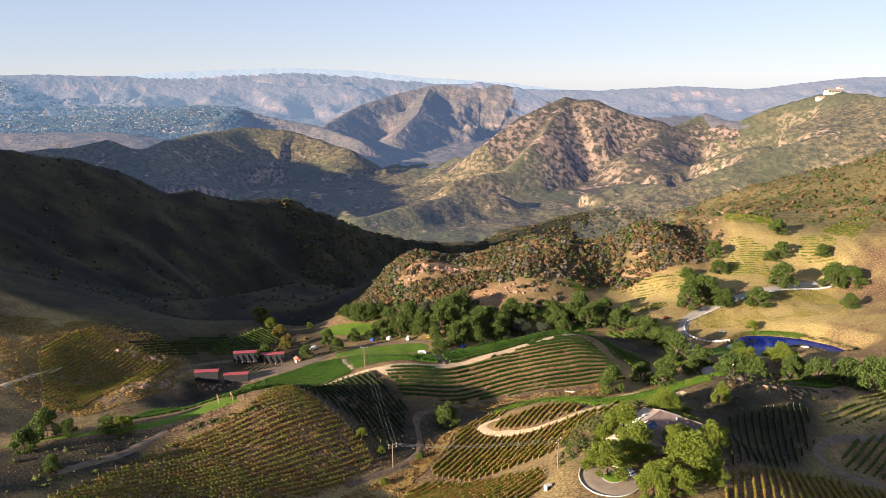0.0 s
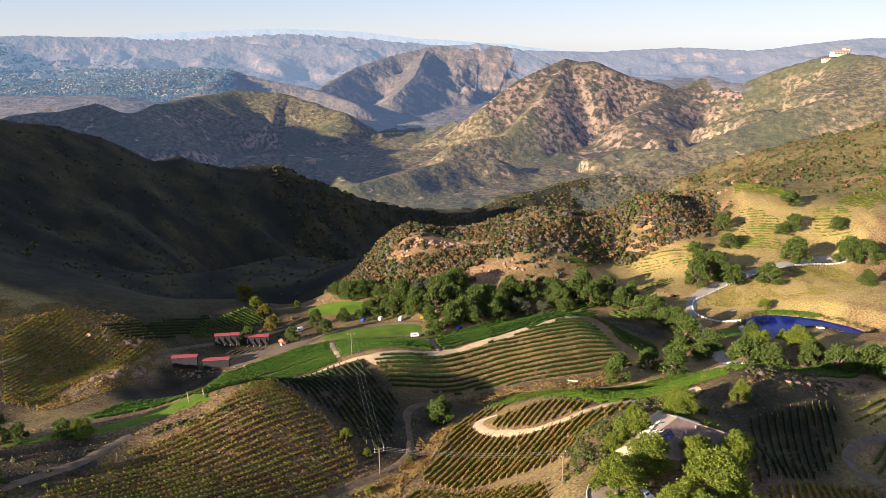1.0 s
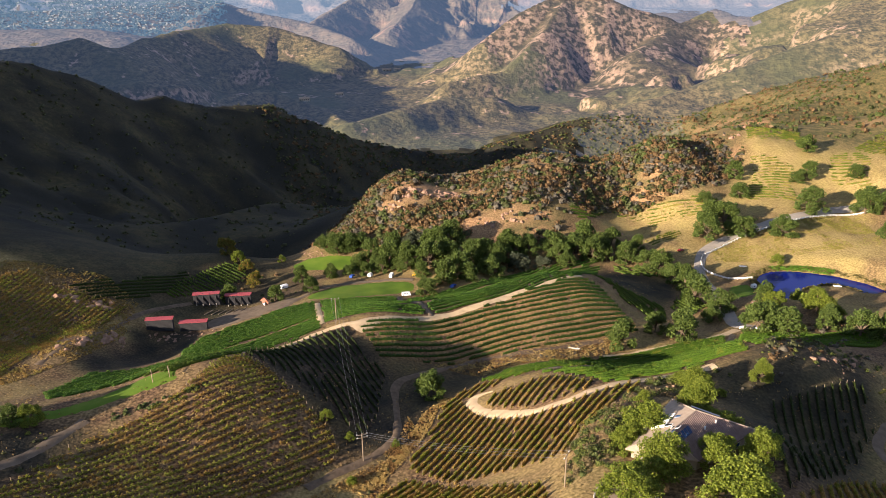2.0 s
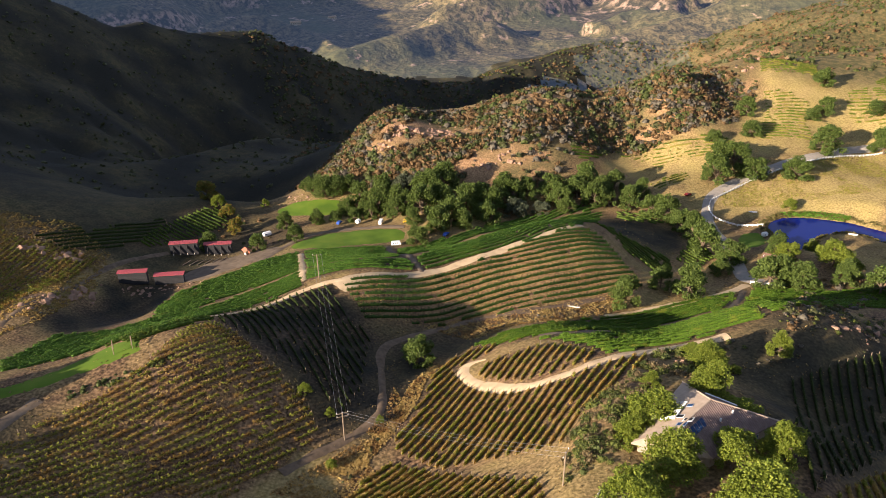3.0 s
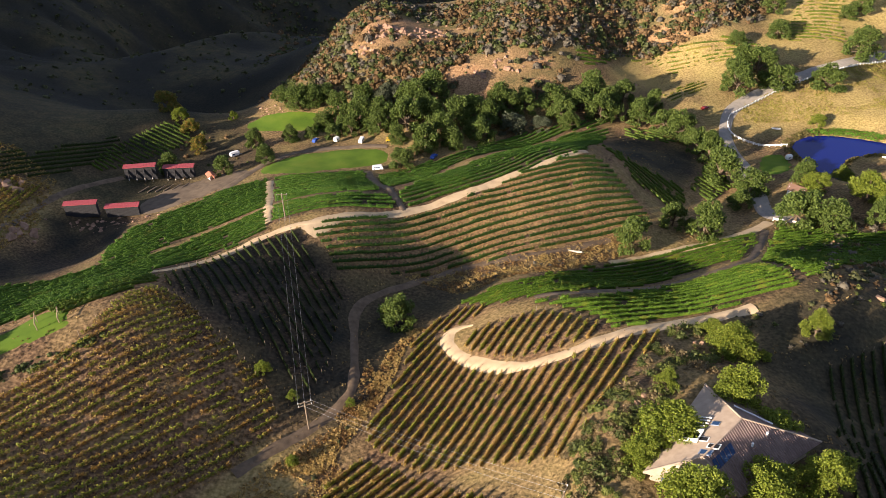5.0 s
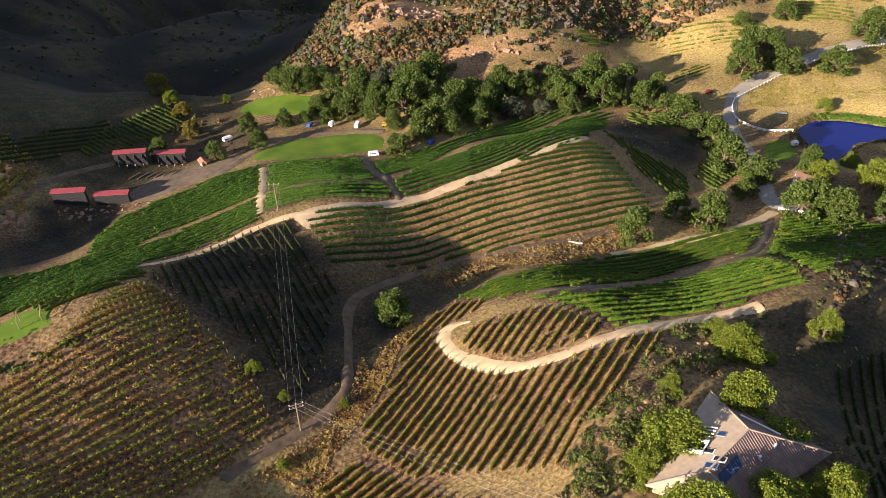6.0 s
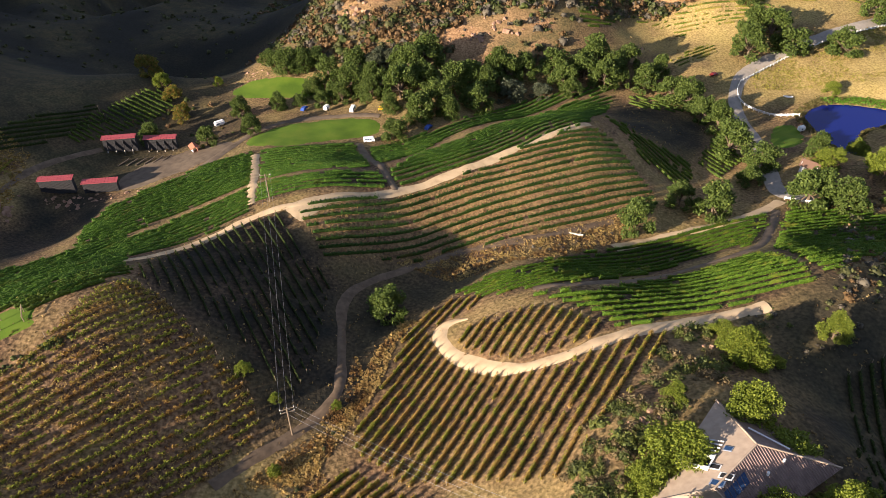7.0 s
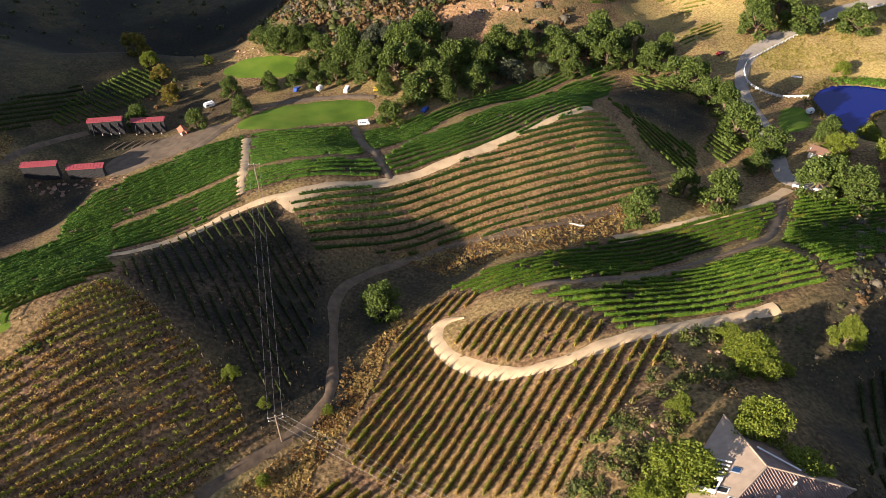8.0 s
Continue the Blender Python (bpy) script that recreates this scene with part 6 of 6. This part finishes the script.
log = thing("fallen_log", (62.1, 324.2), "bleached fallen log lying on dry grass", "log", turn=-20, lift=0.3)
part("stem", rod([(-2.4, 0, 0), (-0.6, 0.1, 0.08), (1.2, -0.1, 0.1), (2.4, 0.1, 0.35)], 0.28, 8), CONCRETE, log)
part("stub", rod([(1.0, 0, 0.1), (1.5, 0.7, 0.7)], 0.12, 6), CONCRETE, log)
arbour = thing("arbour", (-84.5, 259.8), "pale timber arbour frame on the mown lawn strip", "arbour", turn=25)
for u in (-2.6, 2.6):
    part("beam", rod([(u, -2.4, 2.3), (u, 2.4, 2.3)], 0.12, 6), WOOD, arbour)
    for w in (-2, 2):
        part("post", rod([(u, w, -0.5), (u, w, 2.3)], 0.11, 6), WOOD, arbour)
        part("brace", rod([(u, w, 1.5), (u, w * 0.45, 2.3)], 0.08, 5), WOOD, arbour)
for x, y, turn, name, label in ((219, 407.5, -20, "rowing_boat", "upturned white rowing boat on the pond island"), (181.7, 440.8, -15, "rowing_boat", "white rowing boat drawn up on bare ground")):
    b = thing(name, (x, y), label, "boat", "rowing boats", turn, 0.25)
    bm = bmesh.new()
    rows = [[bm.verts.new((u, w * (1 - (abs(u) / 2.3) ** 2.4) * 0.75 + 1e-3 * w, h * (1 - 0.15 * (u / 2.3) ** 2))) for w, h in ((-1, 0), (-0.85, .4), (0, .62), (.85, .4), (1, 0))] for u in (-2.2, -1.6, -.8, 0, .8, 1.6, 2.2)]
    for r, s in zip(rows, rows[1:]):
        for k in range(4):
            bm.faces.new((r[k], r[k + 1], s[k + 1], s[k]))
    part("hull", bm, WHITE, b)
    part("keel", rod([(-2.1, 0, .52), (0, 0, .66), (2.1, 0, .52)], 0.06, 5), WOOD, b)
meter = thing("utility_box", (30.0, 184.0), "grey metal utility cabinet on a bare bank", "cabinet", turn=30)
part("cabinet", box((-1.0, -0.7, -0.3), (1.0, 0.7, 1.5), 0.04), CONCRETE, meter)
part("door", box((-0.7, -0.75, 0.0), (0.7, -0.7, 1.3), 0.01), DARK, meter)

# kerb and planted island of the turning circle
kerb = tagged(new("kerb"), "pale concrete kerb round the turning circle", "kerb")
ring = [tuple(q) for q in round_ring(TURNING_CIRCLE, 2)]
for a, b in zip(ring, ring[1:] + ring[:1]):
    za, zb = (float(height(*q)) + 0.3 for q in (a, b))
    part("kerb_stone", rod([(*a, za), (*b, zb)], 0.22, 5), CONCRETE, kerb)
island = thing("planted_island", (48.3, 184.4), "round planted island with low green cover and pale kerb", "flower bed")
bm = bmesh.new()
bmesh.ops.create_cone(bm, cap_ends=True, segments=28, radius1=3.1, radius2=3.0, depth=0.5)
part("kerb_ring", bm, CONCRETE, island)
bm = bmesh.new()
bmesh.ops.create_uvsphere(bm, u_segments=20, v_segments=10, radius=2.8)
bmesh.ops.scale(bm, vec=(1, 1, 0.25), verts=bm.verts)
part("ground_cover", bm, LAWN, island)


# rocks
ROCK = ground_patch("pinkish_rock", (0.12, 0.075, 0.052), (0.30, 0.185, 0.125), (0.44, 0.29, 0.20), 0.6, 0.8)


def rock_mesh(seed):
    """An angular boulder: the hull of a few scattered points, with broken faces."""
    rng = random.Random(seed)
    bm = bmesh.new()
    for k in range(22):
        d = Vector((rng.gauss(0, 1), rng.gauss(0, 1), rng.gauss(0, 0.8))).normalized()
        bm.verts.new(d * rng.uniform(0.33, 0.58))
    bmesh.ops.convex_hull(bm, input=bm.verts)
    bmesh.ops.delete(bm, geom=[v for v in bm.verts if not v.link_faces], context="VERTS")
    bmesh.ops.recalc_face_normals(bm, faces=bm.faces)
    me = bpy.data.meshes.new("rock")
    bm.to_mesh(me)
    bm.free()
    me.materials.append(ROCK)
    return me


ROCKS = [rock_mesh(k) for k in range(8)]


def outcrop(x, y, spread_x, spread_y, turn, count, size, label, seed):
    o = thing("rock_outcrop", (x, y, 0), label, "rock", "rock outcrops")
    rng = random.Random(seed)
    o.matrix_basis = Matrix.Identity(4)
    c, s = math.cos(radians(turn)), math.sin(radians(turn))
    for k in range(count):
        u, w = rng.gauss(0, spread_x * 0.5), rng.gauss(0, spread_y * 0.5)
        px, py = x + u * c - w * s, y + u * s + w * c
        r = new("rock", ROCKS[k % 8])
        r.parent = o
        d = size * (0.3 + 0.95 * rng.random() ** 2)
        r.matrix_basis = pose(px, py, float(height(px, py)) - d * 0.06, rng.uniform(-25, 25), rng.uniform(-25, 25), rng.uniform(0, 360)) @ Matrix.Diagonal((d, d * rng.uniform(.6, 1), d * rng.uniform(.6, 1.0), 1))


for k, spec in enumerate(((0, 508, 30, 9, 8, 70, 5.2, "row of pinkish cliff rocks on the scrub hill"), (20, 530, 22, 6, 15, 22, 4.0, "pinkish rocks near the crest of the scrub hill"),
                          (-20, 497, 16, 8, 10, 26, 4.0, "broken pinkish rocks on the hillside"), (42, 478, 24, 8, 5, 34, 3.6, "tan rocks above the oak grove"),
                          (-31, 546, 6, 4, 0, 7, 3.4, "rock knob on the end of the ridge"), (-148, 334, 14, 5, 75, 30, 4.6, "brown boulders beside the western track"),
                          (-158, 375, 9, 4, 20, 16, 4.2, "sunlit boulders on the western slope"), (-172, 373, 9, 5, 10, 14, 4.2, "sunlit boulders on the western slope"),
                          (-141, 345, 7, 4, 60, 12, 3.6, "tall brown boulders in the dry slope"), (-117, 362.5, 16, 4, 8, 44, 1.9, "heap of grey rubble stones below the shed"),
                          (56, 224, 6, 3, 30, 10, 2.2, "pale boulders on the bank below the house"), (137, 266, 14, 4, 30, 20, 3.0, "pinkish rock face in the cut bank"),
                          (79, 248, 6, 4, 10, 9, 2.2, "pale pinkish boulders above the loop track"), (-73, 468, 10, 5, 50, 22, 1.9, "tumbled stones at the end of the upper lawn"),
                          (-45, 468, 20, 1.5, 8, 26, 1.3, "low dry stone edging of the upper lawn"), (225, 585, 24, 5, 20, 14, 4.0, "rocks along the scrub crest"),
                          (120, 480, 10, 3, 30, 8, 2.4, "pale rocks beside the small vineyard"))):
    outcrop(*spec, 500 + k)

# far houses and town
FAR_WALL = plain("far_stucco", (0.62, 0.56, 0.47), 0.9, vary=0.1)
# street trees' greyed green and emission include painted air haze
TOWN_GREEN = distance_material("town_green", (0.05, 0.06, 0.05), (0.07, 0.085, 0.06), (0.10, 0.10, 0.08), 90, (0.03, 0.055, 0.09))
TOWN_WALL = plain("town_walls", (0.24, 0.25, 0.26), 0.9, vary=0.5, scale=0.01)


def far_house(x, y, w, d, h, turn, label, roof=None, storeys=1):
    t = thing("distant_house", (x, y), label, "house", "distant houses", turn)
    body = part("wall", box((-w / 2, -d / 2, -6), (w / 2, d / 2, h)), FAR_WALL, t)
    for sgn in (-1, 1):
        part("roof_plane", slab([(-w * .54, sgn * d * .58, h - .1), (w * .54, sgn * d * .58, h - .1), (w * .54, 0, h + d * .22), (-w * .54, 0, h + d * .22)], 0.3), roof or ROOF_TAN, t)
    for k in range(max(2, int(w / 5))):
        x0 = -w / 2 + (k + 0.3) * w / max(2, int(w / 5))
        part("window", box((x0, -d / 2 - .06, h * .35), (x0 + w * .07, -d / 2 + .02, h * .7)), DARK, body)


for x, y, w, d, h, turn, label in ((1240, 2310, 52, 20, 9, 10, "large pale villa on a distant hilltop"), (1270, 2330, 16, 14, 14, 10, "pale tower house on the distant hilltop"), (1205, 2316, 24, 14, 6, 5, "pale villa wing on a distant hilltop"),
                                   (315, 1500, 22, 12, 6, 20, "pale ranch house among far shrubs"), (345, 1480, 16, 10, 5, -15, "pale ranch house among far shrubs"), (-165, 2600, 30, 14, 7, 10, "pale far house in the valley"),
                                   (-130, 2630, 22, 12, 6, -8, "pale far house in the valley"), (-340, 1960, 26, 14, 7, 15, "far house in the dry canyon"), (120, 1900, 24, 13, 6, 0, "far house on a terrace"), (-260, 2050, 20, 12, 6, 30, "far house in the dry canyon")):
    far_house(x, y, w, d, h, turn, label)


def town():
    """The town on the plain, far too small to count."""
    r = np.random.RandomState(77)
    n = 2200
    x, y = r.uniform(-2700, -820, n), r.uniform(2900, 4050, n)
    keep = (x < -0.29 * y) & (rough(x, y, 200, 2, 61) > -0.35)
    x, y = x[keep], y[keep]
    z = height(x, y)
    v, f = [], []
    for k in range(len(x)):
        w, d, h = r.uniform(4, 9), r.uniform(4, 8), r.uniform(3, 5)
        if r.rand() < 0.04:
            w, d, h = w * 3, d * 2, h * 1.3
        b = len(v)
        v += [(x[k] + i * w / 2, y[k] + j * d / 2, z[k] + q) for q in (-8, h) for i, j in ((-1, -1), (1, -1), (1, 1), (-1, 1))]
        f += [(b, b + 1, b + 5, b + 4), (b + 1, b + 2, b + 6, b + 5), (b + 2, b + 3, b + 7, b + 6), (b + 3, b, b + 4, b + 7), (b + 4, b + 5, b + 6, b + 7)]
    tagged(mesh_object("town", v, f, TOWN_WALL), "distant town of small pale buildings on the plain", "town", kind="stuff")
    n = 9000
    x, y = r.uniform(-2800, -700, n), r.uniform(2800, 4100, n)
    keep = x < -0.27 * y
    x, y = x[keep], y[keep]
    scrub("town_trees", (x, y), r.uniform(9, 20, len(x)), TOWN_GREEN, "dark street trees of the distant town", 7)


town()


# reeds and shrubs round the pond
REED = leaf_material("green_reeds", (0.05, 0.11, 0.012), (0.10, 0.21, 0.02), (0.17, 0.30, 0.035), size=0.3)
REED_DRY = leaf_material("brown_reeds", (0.07, 0.06, 0.02), (0.14, 0.12, 0.04), (0.22, 0.19, 0.07), size=0.3)
rim = np.array([(p.x, p.y) for p in round_ring(POND, 3)])
mid = rim.mean(0)
for name, mat, lo, hi, label in (("reeds", REED, 0.10, 0.24, "bright green reeds on the pond's far bank"), ("reeds", REED_DRY, 0.0, 1.0, "brown reeds and weeds round the pond")):
    part_rim = rim[int(lo * len(rim)):int(hi * len(rim))]
    c = np.repeat(part_rim, 14 if mat is REED else 5, axis=0)
    out = c - mid
    out /= np.linalg.norm(out, axis=1)[:, None]
    c = c + out * (np.random.rand(len(c), 1) * 3.2 + 0.2) + np.random.normal(size=c.shape) * 0.8
    scrub(name, (c[:, 0], c[:, 1]), 1.0 + 1.3 * np.random.rand(len(c)), mat, label, 14)
